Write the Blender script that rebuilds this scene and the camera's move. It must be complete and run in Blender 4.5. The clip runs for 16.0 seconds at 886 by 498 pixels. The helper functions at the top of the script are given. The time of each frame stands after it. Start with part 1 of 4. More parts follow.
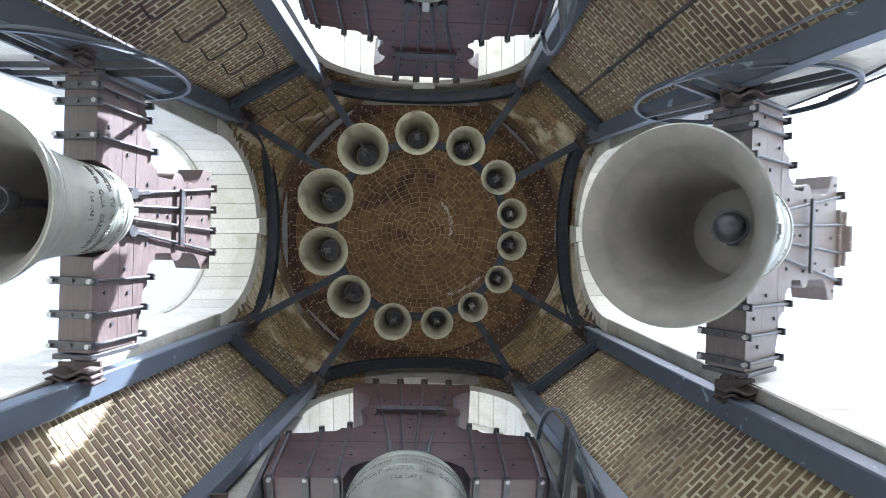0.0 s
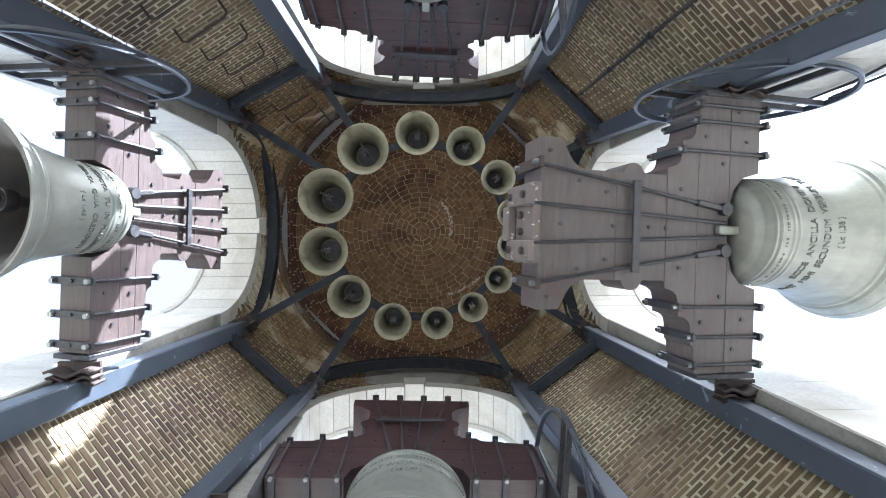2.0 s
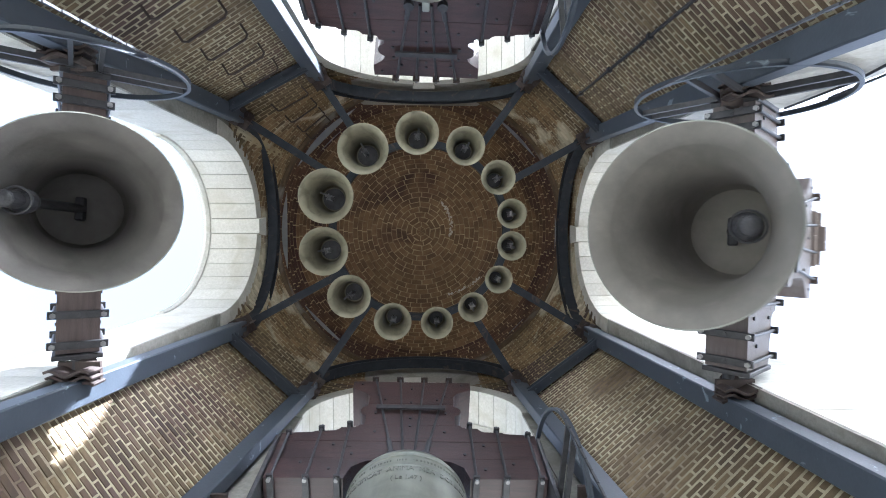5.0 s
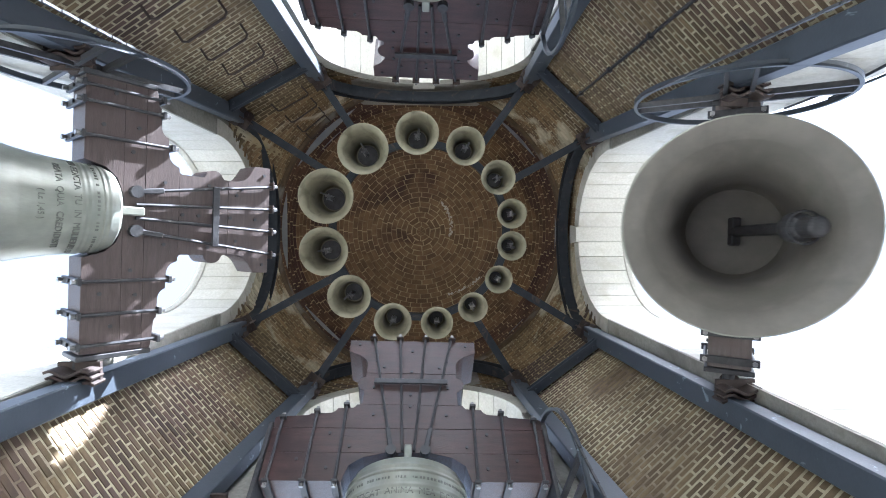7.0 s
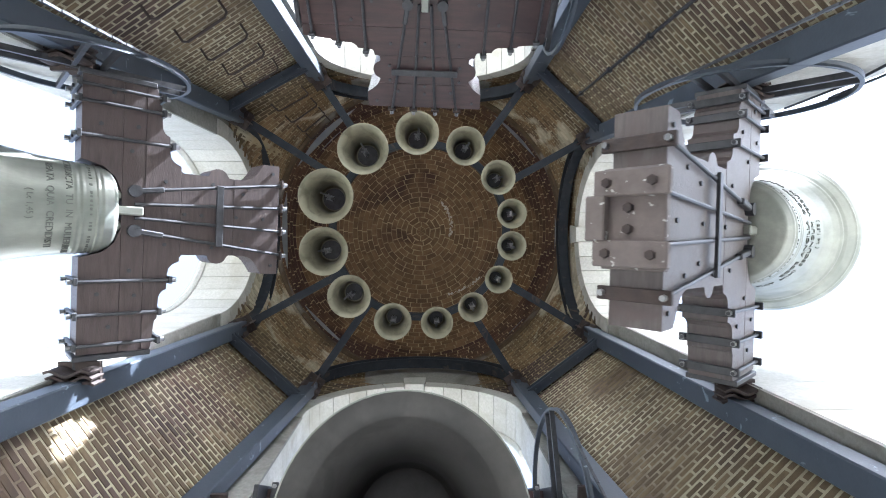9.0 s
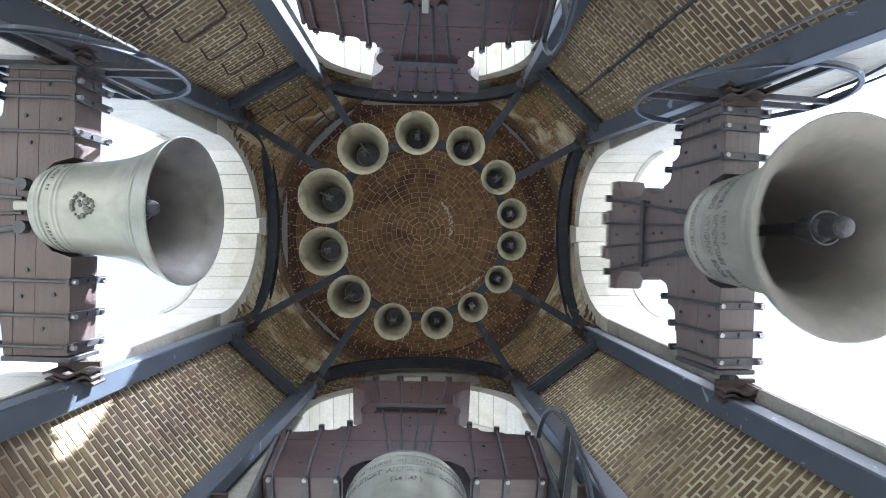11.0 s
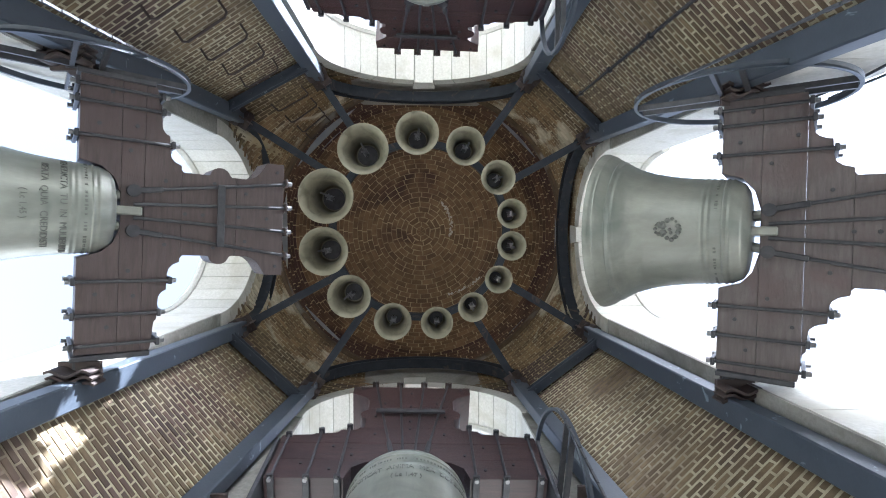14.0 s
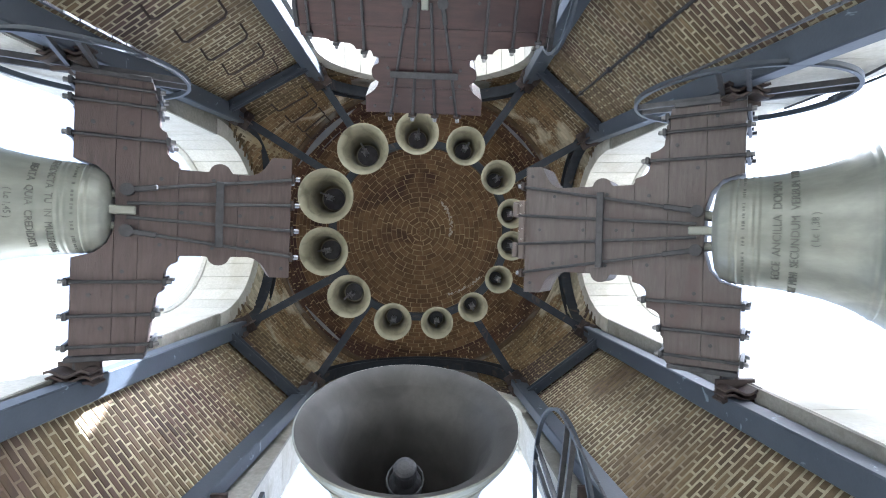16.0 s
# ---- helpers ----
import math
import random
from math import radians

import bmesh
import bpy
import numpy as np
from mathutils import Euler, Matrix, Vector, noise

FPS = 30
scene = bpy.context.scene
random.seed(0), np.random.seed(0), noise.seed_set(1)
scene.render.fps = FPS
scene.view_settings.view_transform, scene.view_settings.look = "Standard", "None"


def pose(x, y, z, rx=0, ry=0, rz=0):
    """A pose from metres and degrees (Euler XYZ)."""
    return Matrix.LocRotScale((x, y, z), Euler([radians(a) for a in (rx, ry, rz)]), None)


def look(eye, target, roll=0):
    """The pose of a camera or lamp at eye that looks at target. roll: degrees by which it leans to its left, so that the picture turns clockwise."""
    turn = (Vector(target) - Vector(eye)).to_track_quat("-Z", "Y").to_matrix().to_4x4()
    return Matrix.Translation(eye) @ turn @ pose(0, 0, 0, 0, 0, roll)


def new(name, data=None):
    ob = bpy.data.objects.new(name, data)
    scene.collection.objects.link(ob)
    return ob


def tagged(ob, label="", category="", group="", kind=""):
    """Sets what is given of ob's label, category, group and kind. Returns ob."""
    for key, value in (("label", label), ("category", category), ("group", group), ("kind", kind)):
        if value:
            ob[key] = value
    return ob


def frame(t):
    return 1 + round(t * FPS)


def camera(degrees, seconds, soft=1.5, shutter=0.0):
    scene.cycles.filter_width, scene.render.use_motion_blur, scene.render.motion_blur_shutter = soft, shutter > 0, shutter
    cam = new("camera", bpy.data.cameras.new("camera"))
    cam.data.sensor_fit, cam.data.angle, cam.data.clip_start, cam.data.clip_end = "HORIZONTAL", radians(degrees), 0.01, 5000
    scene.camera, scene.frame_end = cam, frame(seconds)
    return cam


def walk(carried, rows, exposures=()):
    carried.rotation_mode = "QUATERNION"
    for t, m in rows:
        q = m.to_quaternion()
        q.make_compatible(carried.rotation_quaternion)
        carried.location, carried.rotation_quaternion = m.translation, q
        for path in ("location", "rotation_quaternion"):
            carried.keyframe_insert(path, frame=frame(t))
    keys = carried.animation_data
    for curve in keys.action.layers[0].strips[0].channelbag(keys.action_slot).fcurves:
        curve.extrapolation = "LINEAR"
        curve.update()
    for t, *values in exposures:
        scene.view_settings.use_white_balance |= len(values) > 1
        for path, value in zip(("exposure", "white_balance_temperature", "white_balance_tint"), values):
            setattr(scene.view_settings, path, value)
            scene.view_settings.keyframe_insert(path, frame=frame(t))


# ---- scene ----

# Units: metres. The camera's lens is the origin; x and y lie level, z points up.
cam = camera(85, 16.0, soft=1.0, shutter=0.4)
walk(cam, [(0, pose(0, 0, 0, 178.13, 2.41, 0)), (16, pose(0, 0, 0, 178.13, 2.41, 0))], exposures=[(0, 3.02, 5250, 11), (3, 2.97, 5250, 11), (7, 3.0, 5250, 11), (9, 3.03, 5250, 11), (13, 3.03, 5250, 11), (14.4, 2.9, 5250, 11), (15.5, 3.1, 5250, 11), (16, 3.12, 5250, 11)])

# ---- light ----
SUN_WAY = Vector((3.43, -4.1, 2.72)).normalized()
world = bpy.data.worlds.new("sky")
world.use_nodes = True
scene.world = world
wn = world.node_tree
sky = wn.nodes.new("ShaderNodeTexSky")
sky.sky_type, sky.sun_disc = "NISHITA", False
sky.sun_elevation = math.asin(SUN_WAY.z)
sky.sun_rotation = math.atan2(SUN_WAY.x, SUN_WAY.y)
sky.air_density, sky.dust_density, sky.ozone_density = 1.0, 6.0, 0.6
haze = wn.nodes.new("ShaderNodeHueSaturation")
haze.inputs["Saturation"].default_value = 0.4
wn.links.new(sky.outputs[0], haze.inputs["Color"])
wn.links.new(haze.outputs[0], wn.nodes["Background"].inputs[0])
wn.nodes["Background"].inputs[1].default_value = 0.11
sun = new("sun", bpy.data.lights.new("sun", "SUN"))
sun.data.energy, sun.data.angle, sun.data.color = 5.0, radians(0.5), (1.0, 0.95, 0.87)
sun.matrix_world = look((0, 0, 60), Vector((0, 0, 60)) - SUN_WAY)

# ---- materials ----


def material(name, base, second, scale=6.0, rough=0.7, metal=0.0, bump=0.3, fine=60.0, piece=0.0, island=0.0, stretch=(1, 1, 1),
             stain=None, stain_scale=1.2, stain_at=(0.5, 0.68), spec=0.5, coat=0.0):
    """Two tones mixed by noise, a stain at a larger scale, fine relief, and a shift from piece to piece."""
    m = bpy.data.materials.new(name)
    m.use_nodes = True
    t = m.node_tree
    n, ln = t.nodes, t.links.new
    b = n["Principled BSDF"]
    co = n.new("ShaderNodeTexCoord")
    geo = n.new("ShaderNodeNewGeometry")
    mp = n.new("ShaderNodeMapping")
    mp.inputs["Scale"].default_value = stretch
    ln(geo.outputs["Position"] if piece or island else co.outputs["Object"], mp.inputs["Vector"])
    a = n.new("ShaderNodeTexNoise")
    a.inputs["Scale"].default_value, a.inputs["Detail"].default_value = scale, 8
    a.inputs["Roughness"].default_value = 0.65
    ln(mp.outputs[0], a.inputs["Vector"])
    r = n.new("ShaderNodeValToRGB")
    r.color_ramp.elements[0].position, r.color_ramp.elements[1].position = 0.33, 0.68
    r.color_ramp.elements[0].color, r.color_ramp.elements[1].color = (*base, 1), (*second, 1)
    ln(a.outputs["Fac"], r.inputs[0])
    colour = r.outputs[0]
    if stain:
        s = n.new("ShaderNodeTexNoise")
        s.inputs["Scale"].default_value, s.inputs["Detail"].default_value = stain_scale, 6
        s.inputs["Distortion"].default_value = 0.8
        ln(geo.outputs["Position"] if piece or island else co.outputs["Object"], s.inputs["Vector"])
        sr = n.new("ShaderNodeValToRGB")
        sr.color_ramp.elements[0].position, sr.color_ramp.elements[1].position = stain_at
        ln(s.outputs["Fac"], sr.inputs[0])
        mx = n.new("ShaderNodeMix")
        mx.data_type = "RGBA"
        mx.inputs[7].default_value = (*stain, 1)
        ln(sr.outputs[0], mx.inputs[0])
        ln(colour, mx.inputs[6])
        colour = mx.outputs[2]
    if piece or island:
        hs = n.new("ShaderNodeHueSaturation")
        rg = n.new("ShaderNodeMapRange")
        amount = piece or island
        rg.inputs[3].default_value, rg.inputs[4].default_value = 1 - amount, 1 + amount
        if piece:
            info = n.new("ShaderNodeObjectInfo")
            ln(info.outputs["Random"], rg.inputs[0])
        else:
            ln(geo.outputs["Random Per Island"], rg.inputs[0])
        ln(rg.outputs[0], hs.inputs["Value"])
        ln(colour, hs.inputs["Color"])
        colour = hs.outputs[0]
    ln(colour, b.inputs["Base Color"])
    f = n.new("ShaderNodeTexNoise")
    f.inputs["Scale"].default_value, f.inputs["Detail"].default_value = fine, 5
    ln(mp.outputs[0], f.inputs["Vector"])
    bp = n.new("ShaderNodeBump")
    bp.inputs["Strength"].default_value, bp.inputs["Distance"].default_value = bump, 0.01
    ln(f.outputs["Fac"], bp.inputs["Height"])
    ln(bp.outputs[0], b.inputs["Normal"])
    rr = n.new("ShaderNodeMapRange")
    rr.inputs[3].default_value, rr.inputs[4].default_value = max(0.05, rough - 0.15), min(1, rough + 0.15)
    ln(a.outputs["Fac"], rr.inputs[0])
    ln(rr.outputs[0], b.inputs["Roughness"])
    b.inputs["Metallic"].default_value = metal
    b.inputs["Specular IOR Level"].default_value = spec
    b.inputs["Coat Weight"].default_value = coat
    return m


BRICK = material("brick", (0.102, 0.072, 0.039), (0.172, 0.126, 0.068), 9, 0.85, piece=0.3, bump=0.5, fine=90, stain=(0.085, 0.055, 0.045), stain_scale=0.9)
BRICK_REST = material("brick_rest", (0.102, 0.072, 0.039), (0.172, 0.126, 0.068), 9, 0.85, island=0.3, bump=0.5, fine=90, stain=(0.085, 0.050, 0.040), stain_scale=0.9)
MORTAR = material("mortar", (0.30, 0.265, 0.175), (0.48, 0.435, 0.30), 5, 0.95, bump=0.7, fine=70, stain=(0.14, 0.10, 0.07), stain_scale=1.1)
PEND_BRICK = material("pendentive_brick", (0.125, 0.075, 0.036), (0.245, 0.165, 0.080), 3.2, 0.85, island=0.3, bump=0.5, fine=90, stain=(0.46, 0.41, 0.30), stain_scale=1.0, stain_at=(0.55, 0.63))
MORTAR_DARK = material("old_mortar", (0.24, 0.18, 0.10), (0.42, 0.34, 0.20), 4, 0.95, bump=0.7, fine=70, stain=(0.46, 0.41, 0.30), stain_scale=1.0, stain_at=(0.5, 0.62))
DOME_TILE = material("dome_tile", (0.125, 0.070, 0.033), (0.215, 0.132, 0.062), 5, 0.8, piece=0.2, bump=0.4, fine=70, stain=(0.062, 0.028, 0.018), stain_scale=0.6, stain_at=(0.5, 0.62))
DOME_REST = material("dome_tile_rest", (0.120, 0.066, 0.032), (0.205, 0.122, 0.058), 5, 0.8, island=0.2, bump=0.4, fine=70, stain=(0.055, 0.025, 0.017), stain_scale=0.6, stain_at=(0.5, 0.62))
# Lowest rings of the dome: darker and redder than the tiles above.
DOME_LOW = material("low_dome_tile", (0.072, 0.034, 0.020), (0.135, 0.070, 0.038), 4, 0.8, island=0.2, bump=0.4, fine=70, stain=(0.050, 0.020, 0.017), stain_scale=0.9, stain_at=(0.45, 0.6))
LIME = material("lime_bloom", (0.42, 0.37, 0.30), (0.58, 0.53, 0.45), 12, 0.95, bump=0.4)
DOME_JOINT = material("dome_joint", (0.20, 0.135, 0.072), (0.46, 0.36, 0.20), 2.5, 0.95, bump=0.5)
CORNICE = material("sooty_brick_edge", (0.070, 0.046, 0.028), (0.130, 0.090, 0.052), 8, 0.9, bump=0.4, stain=(0.20, 0.18, 0.155), stain_scale=0.9, stain_at=(0.56, 0.62))
STONE = material("granite", (0.50, 0.49, 0.45), (0.64, 0.63, 0.59), 30, 0.8, piece=0.07, bump=0.25, fine=150, stain=(0.42, 0.40, 0.33), stain_scale=1.6, stain_at=(0.52, 0.75))
STONE_WALL = material("granite_wall", (0.24, 0.23, 0.205), (0.34, 0.33, 0.295), 25, 0.85, bump=0.3, fine=120, stain=(0.17, 0.16, 0.14), stain_scale=1.5)
STEEL = material("blue_paint", (0.042, 0.052, 0.068), (0.060, 0.072, 0.092), 5, 0.5, bump=0.12, fine=40, stain=(0.20, 0.24, 0.28), stain_scale=9, stain_at=(0.66, 0.72))
STEEL_DARK = material("dark_paint", (0.020, 0.024, 0.030), (0.034, 0.038, 0.046), 6, 0.6, bump=0.12, stain=(0.10, 0.07, 0.055), stain_scale=5, stain_at=(0.6, 0.75), spec=0.18)
RUST = material("rusty_iron", (0.045, 0.034, 0.032), (0.08, 0.058, 0.05), 12, 0.75, bump=0.4, fine=60, stain=(0.05, 0.035, 0.03), stain_scale=6)
IRON = material("dark_iron", (0.05, 0.05, 0.055), (0.09, 0.09, 0.095), 14, 0.5, metal=0.5, bump=0.15, fine=60)
NUT = material("bright_nut", (0.22, 0.22, 0.225), (0.36, 0.36, 0.365), 20, 0.35, metal=0.6, bump=0.05)
WOOD = material("red_wood", (0.034, 0.016, 0.0165), (0.072, 0.036, 0.034), 5, 0.34, bump=0.25, fine=50, stretch=(5, 0.6, 5), stain=(0.026, 0.011, 0.013), stain_scale=1.6, spec=0.6)
WOOD_GREY = material("grey_wood", (0.096, 0.079, 0.074), (0.152, 0.129, 0.122), 7, 0.5, bump=0.35, fine=50, stretch=(5, 0.6, 5), stain=(0.11, 0.08, 0.075), stain_scale=2.5)
WOOD_MID = material("brown_wood", (0.064, 0.046, 0.043), (0.110, 0.082, 0.076), 7, 0.5, bump=0.25, fine=50, stretch=(5, 0.6, 5), stain=(0.085, 0.06, 0.056), stain_scale=2.5)
CAP_WOOD = material("stained_cap_wood", (0.14, 0.115, 0.105), (0.21, 0.175, 0.16), 6, 0.75, bump=0.4, fine=50, stain=(0.55, 0.53, 0.50), stain_scale=16.0, stain_at=(0.655, 0.675))
BRONZE = material("bronze", (0.265, 0.272, 0.235), (0.365, 0.372, 0.325), 4, 0.42, metal=0.35, bump=0.08, fine=40, stretch=(1.6, 1.6, 0.5), stain=(0.19, 0.21, 0.185), stain_scale=2.6, stain_at=(0.45, 0.75))
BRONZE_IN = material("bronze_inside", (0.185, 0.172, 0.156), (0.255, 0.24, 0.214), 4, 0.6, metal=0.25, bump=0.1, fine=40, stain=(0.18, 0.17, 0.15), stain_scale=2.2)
# West bell's inside: a darker copy of BRONZE_IN.
BRONZE_WEST = material("bronze_west_inside", (0.130, 0.122, 0.114), (0.185, 0.174, 0.160), 4, 0.6, metal=0.25, bump=0.1, fine=40, stain=(0.10, 0.095, 0.085), stain_scale=2.2)
# South bell's inside: the shade of its hollow is put into the colour.
BRONZE_SHADED = material("bronze_shaded_inside", (0.068, 0.065, 0.062), (0.105, 0.100, 0.095), 4, 0.5, metal=0.3, bump=0.1, fine=40, stain=(0.06, 0.058, 0.056), stain_scale=2.2)
BRONZE_SMALL = material("bronze_small", (0.225, 0.21, 0.15), (0.31, 0.29, 0.21), 5, 0.55, metal=0.3, bump=0.08, stain=(0.18, 0.165, 0.115), stain_scale=5)
INK = material("dark_letters", (0.13, 0.135, 0.12), (0.18, 0.185, 0.165), 20, 0.7)
FLOOR = material("floor_stone", (0.34, 0.31, 0.27), (0.44, 0.41, 0.36), 5, 0.8, bump=0.3, stain=(0.25, 0.23, 0.2))
GROUND = material("ground_earth", (0.26, 0.24, 0.20), (0.36, 0.34, 0.29), 0.05, 0.9, stain=(0.12, 0.14, 0.07), stain_scale=0.01)
LEAD = material("lead_roof", (0.25, 0.26, 0.27), (0.33, 0.34, 0.35), 3, 0.6)

# ---- mesh helpers ----


def mesh_of(bm, name, mat, smooth=False):
    me = bpy.data.meshes.new(name)
    bmesh.ops.recalc_face_normals(bm, faces=bm.faces)
    bm.to_mesh(me)
    bm.free()
    for m in (mat if isinstance(mat, (list, tuple)) else [mat]):
        me.materials.append(m)
    if smooth:
        me.polygons.foreach_set("use_smooth", [True] * len(me.polygons))
        me.set_sharp_from_angle(angle=radians(40))
    return me


def part(name, bm, mat, parent=None, label="", smooth=False, at=None):
    ob = new(name, mesh_of(bm, name, mat, smooth))
    if parent:
        ob.parent = parent
    if at:
        ob.matrix_basis = at
    return tagged(ob, label)


def thing(name, label, category, group="", at=None):
    ob = new(name)
    ob.empty_display_size = 0.2
    if at:
        ob.matrix_basis = at
    return tagged(ob, label, category, group)


def box(bm, x0, x1, y0, y1, z0, z1, m=Matrix(), bevel=0.0):
    made = bmesh.ops.create_cube(bm, size=1, matrix=m @ Matrix.Translation(((x0 + x1) / 2, (y0 + y1) / 2, (z0 + z1) / 2)) @ Matrix.Diagonal((x1 - x0, y1 - y0, z1 - z0, 1)))
    if bevel:
        edges = list({e for v in made["verts"] for e in v.link_edges})
        bmesh.ops.bevel(bm, geom=edges, offset=bevel, segments=1, affect="EDGES", profile=0.5)
    return bm


def between(a, b, up=(0, 0, 1)):
    """A pose at a whose z axis runs to b, and the length."""
    a, b = Vector(a), Vector(b)
    z = (b - a).normalized()
    y = Vector(up)
    x = y.cross(z)
    if x.length < 1e-4:
        x = Vector((1, 0, 0)).cross(z)
    x.normalize()
    y = z.cross(x)
    m = Matrix((x, y, z)).transposed().to_4x4()
    m.translation = a
    return m, (b - a).length


def bar(bm, a, b, wide, deep, up=(0, 0, 1), bevel=0.0):
    m, ln = between(a, b, up)
    return box(bm, -wide / 2, wide / 2, -deep / 2, deep / 2, 0, ln, m, bevel)


def rod(bm, a, b, r, segments=8):
    m, ln = between(a, b)
    bmesh.ops.create_cone(bm, cap_ends=True, segments=segments, radius1=r, radius2=r, depth=ln, matrix=m @ Matrix.Translation((0, 0, ln / 2)))
    return bm


def tube(bm, points, r, segments=8, closed=False):
    pts = [Vector(p) for p in points]
    n = len(pts)
    rings = []
    for i, p in enumerate(pts):
        a = pts[i - 1] if (i or closed) else p
        b = pts[(i + 1) % n] if (i < n - 1 or closed) else p
        z = (b - a).normalized()
        x = z.orthogonal() if not rings else (last_x - z * last_x.dot(z))
        x.normalize()
        last_x = x
        y = z.cross(x)
        rings.append([bm.verts.new(p + r * (math.cos(2 * math.pi * k / segments) * x + math.sin(2 * math.pi * k / segments) * y)) for k in range(segments)])
    for i in range(n if closed else n - 1):
        A, B = rings[i], rings[(i + 1) % n]
        for k in range(segments):
            bm.faces.new((A[k], A[(k + 1) % segments], B[(k + 1) % segments], B[k]))
    if not closed:
        bm.faces.new(rings[0]), bm.faces.new(rings[-1])
    return bm


def strip(bm, pts, wide, up):
    """A flat bar of one piece along points, wide across and deep along up."""
    loops = []
    up = Vector(up)
    for i, p in enumerate(pts):
        along = (pts[min(i + 1, len(pts) - 1)] - pts[max(i - 1, 0)]).normalized()
        w = up.cross(along).normalized() * wide / 2
        loops.append([bm.verts.new(p + a * w + b * up / 2) for a, b in ((-1, -1), (1, -1), (1, 1), (-1, 1))])
    for A, B in zip(loops, loops[1:]):
        for i in range(4):
            bm.faces.new((A[i], A[(i + 1) % 4], B[(i + 1) % 4], B[i]))
    bm.faces.new(loops[0]), bm.faces.new(loops[-1])
    return bm


def lathe(bm, profile, segments=48):
    """Turn (radius, z) pairs round z."""
    rings = []
    for r, z in profile:
        if r < 1e-5:
            rings.append([bm.verts.new((0, 0, z))])
        else:
            rings.append([bm.verts.new((r * math.cos(2 * math.pi * k / segments), r * math.sin(2 * math.pi * k / segments), z)) for k in range(segments)])
    for A, B in zip(rings, rings[1:]):
        for k in range(segments):
            j = (k + 1) % segments
            q = [A[k % len(A)], A[j % len(A)], B[j % len(B)], B[k % len(B)]]
            q = list(dict.fromkeys(q))
            if len(q) > 2:
                bm.faces.new(q)
    return bm


def prism(bm, outline, x0, x1, bevel=0.0):
    """An outline of (y, z) pairs, thick from x0 to x1."""
    A = [bm.verts.new((x0, y, z)) for y, z in outline]
    B = [bm.verts.new((x1, y, z)) for y, z in outline]
    faces = [bm.faces.new(A), bm.faces.new(B[::-1])]
    n = len(A)
    for i in range(n):
        bm.faces.new((A[i], B[i], B[(i + 1) % n], A[(i + 1) % n]))
    if bevel:
        bmesh.ops.bevel(bm, geom=[e for f in faces for e in f.edges], offset=bevel, segments=1, affect="EDGES")
    return bm


def joined(name, verts, faces, mat, parent=None, label=""):
    me = bpy.data.meshes.new(name)
    me.from_pydata(verts, [], faces)
    me.update()
    me.materials.append(mat)
    ob = new(name, me)
    if parent:
        ob.parent = parent
    return tagged(ob, label)


# ---- plan of the tower ----
FLOOR_Z, NODE_Z, GROUND_Z = -0.5, 7.15, -32.0
X_EAST, X_WEST, Y_SOUTH, Y_NORTH = 2.50, -2.65, 2.27, -2.28
# Each corner post: its place at the node level and at 3 m.
POSTS = {
    "east_s": ((X_EAST, 1.50), (X_EAST, 1.40)), "south_e": ((1.42, Y_SOUTH), (1.66, Y_SOUTH)),
    "south_w": ((-1.65, Y_SOUTH), (-2.0, Y_SOUTH)), "west_s": ((X_WEST, 1.38), (X_WEST, 1.18)),
    "west_n": ((X_WEST, -1.69), (X_WEST, -1.40)), "north_w": ((-1.52, Y_NORTH), (-1.53, Y_NORTH)),
    "north_e": ((1.58, Y_NORTH), (1.45, Y_NORTH)), "east_n": ((X_EAST, -1.43), (X_EAST, -1.20)),
}


def post_at(name, z):
    (x1, y1), (x0, y0) = POSTS[name]
    k = (z - 3.0) / (NODE_Z - 3.0)
    return Vector((x0 + (x1 - x0) * k, y0 + (y1 - y0) * k, z))


WALL_OUT = 0.14       # the walls' inner faces stand this far behind the posts
THICKNESS = {"east": 0.75, "west": 0.75, "south": 0.5, "north": 0.6}
# side: outward way, along way, distance of the inner face, arch centre along, half width, springing, rise
SIDES = {
    "east": (Vector((1, 0, 0)), Vector((0, 1, 0)), X_EAST + WALL_OUT, 0.02, 1.20, 6.75, 1.32),
    "west": (Vector((-1, 0, 0)), Vector((0, -1, 0)), -X_WEST + WALL_OUT, 0.12, 1.22, 6.75, 1.50),
    "south": (Vector((0, 1, 0)), Vector((-1, 0, 0)), Y_SOUTH + WALL_OUT, 0.13, 1.45, 6.35, 1.15),
    "north": (Vector((0, -1, 0)), Vector((1, 0, 0)), -Y_NORTH + WALL_OUT, 0.02, 1.42, 6.45, 1.25),
}
CORNERS = {"southeast": ("east_s", "south_e"), "southwest": ("south_w", "west_s"), "northwest": ("west_n", "north_w"), "northeast": ("north_e", "east_n")}
RING_Z, RING_R = 8.95, 2.64
CENTRE = Vector((-0.04, -0.04, 0))
SILL_Z = 0.45
BLOCKER_EDGE = 1.4


def side_point(side, along, out, z):
    o, a, d, *_ = SIDES[side]
    return o * (d + out) + a * along + Vector((0, 0, z))


def side_ends(side):
    o, a, d, *_ = SIDES[side]
    names = [n for n in POSTS if n.startswith(side + "_")]
    s = sorted(post_at(n, NODE_Z).dot(a) for n in names)
    return s[0] - 0.06, s[1] + 0.06


def arch_z(side, along, extra=0.0):
    _, _, _, c, w, spring, rise = SIDES[side]
    k = (along - c) / (w + extra)
    return spring + (rise + extra) * math.sqrt(max(0.0, 1 - k * k))


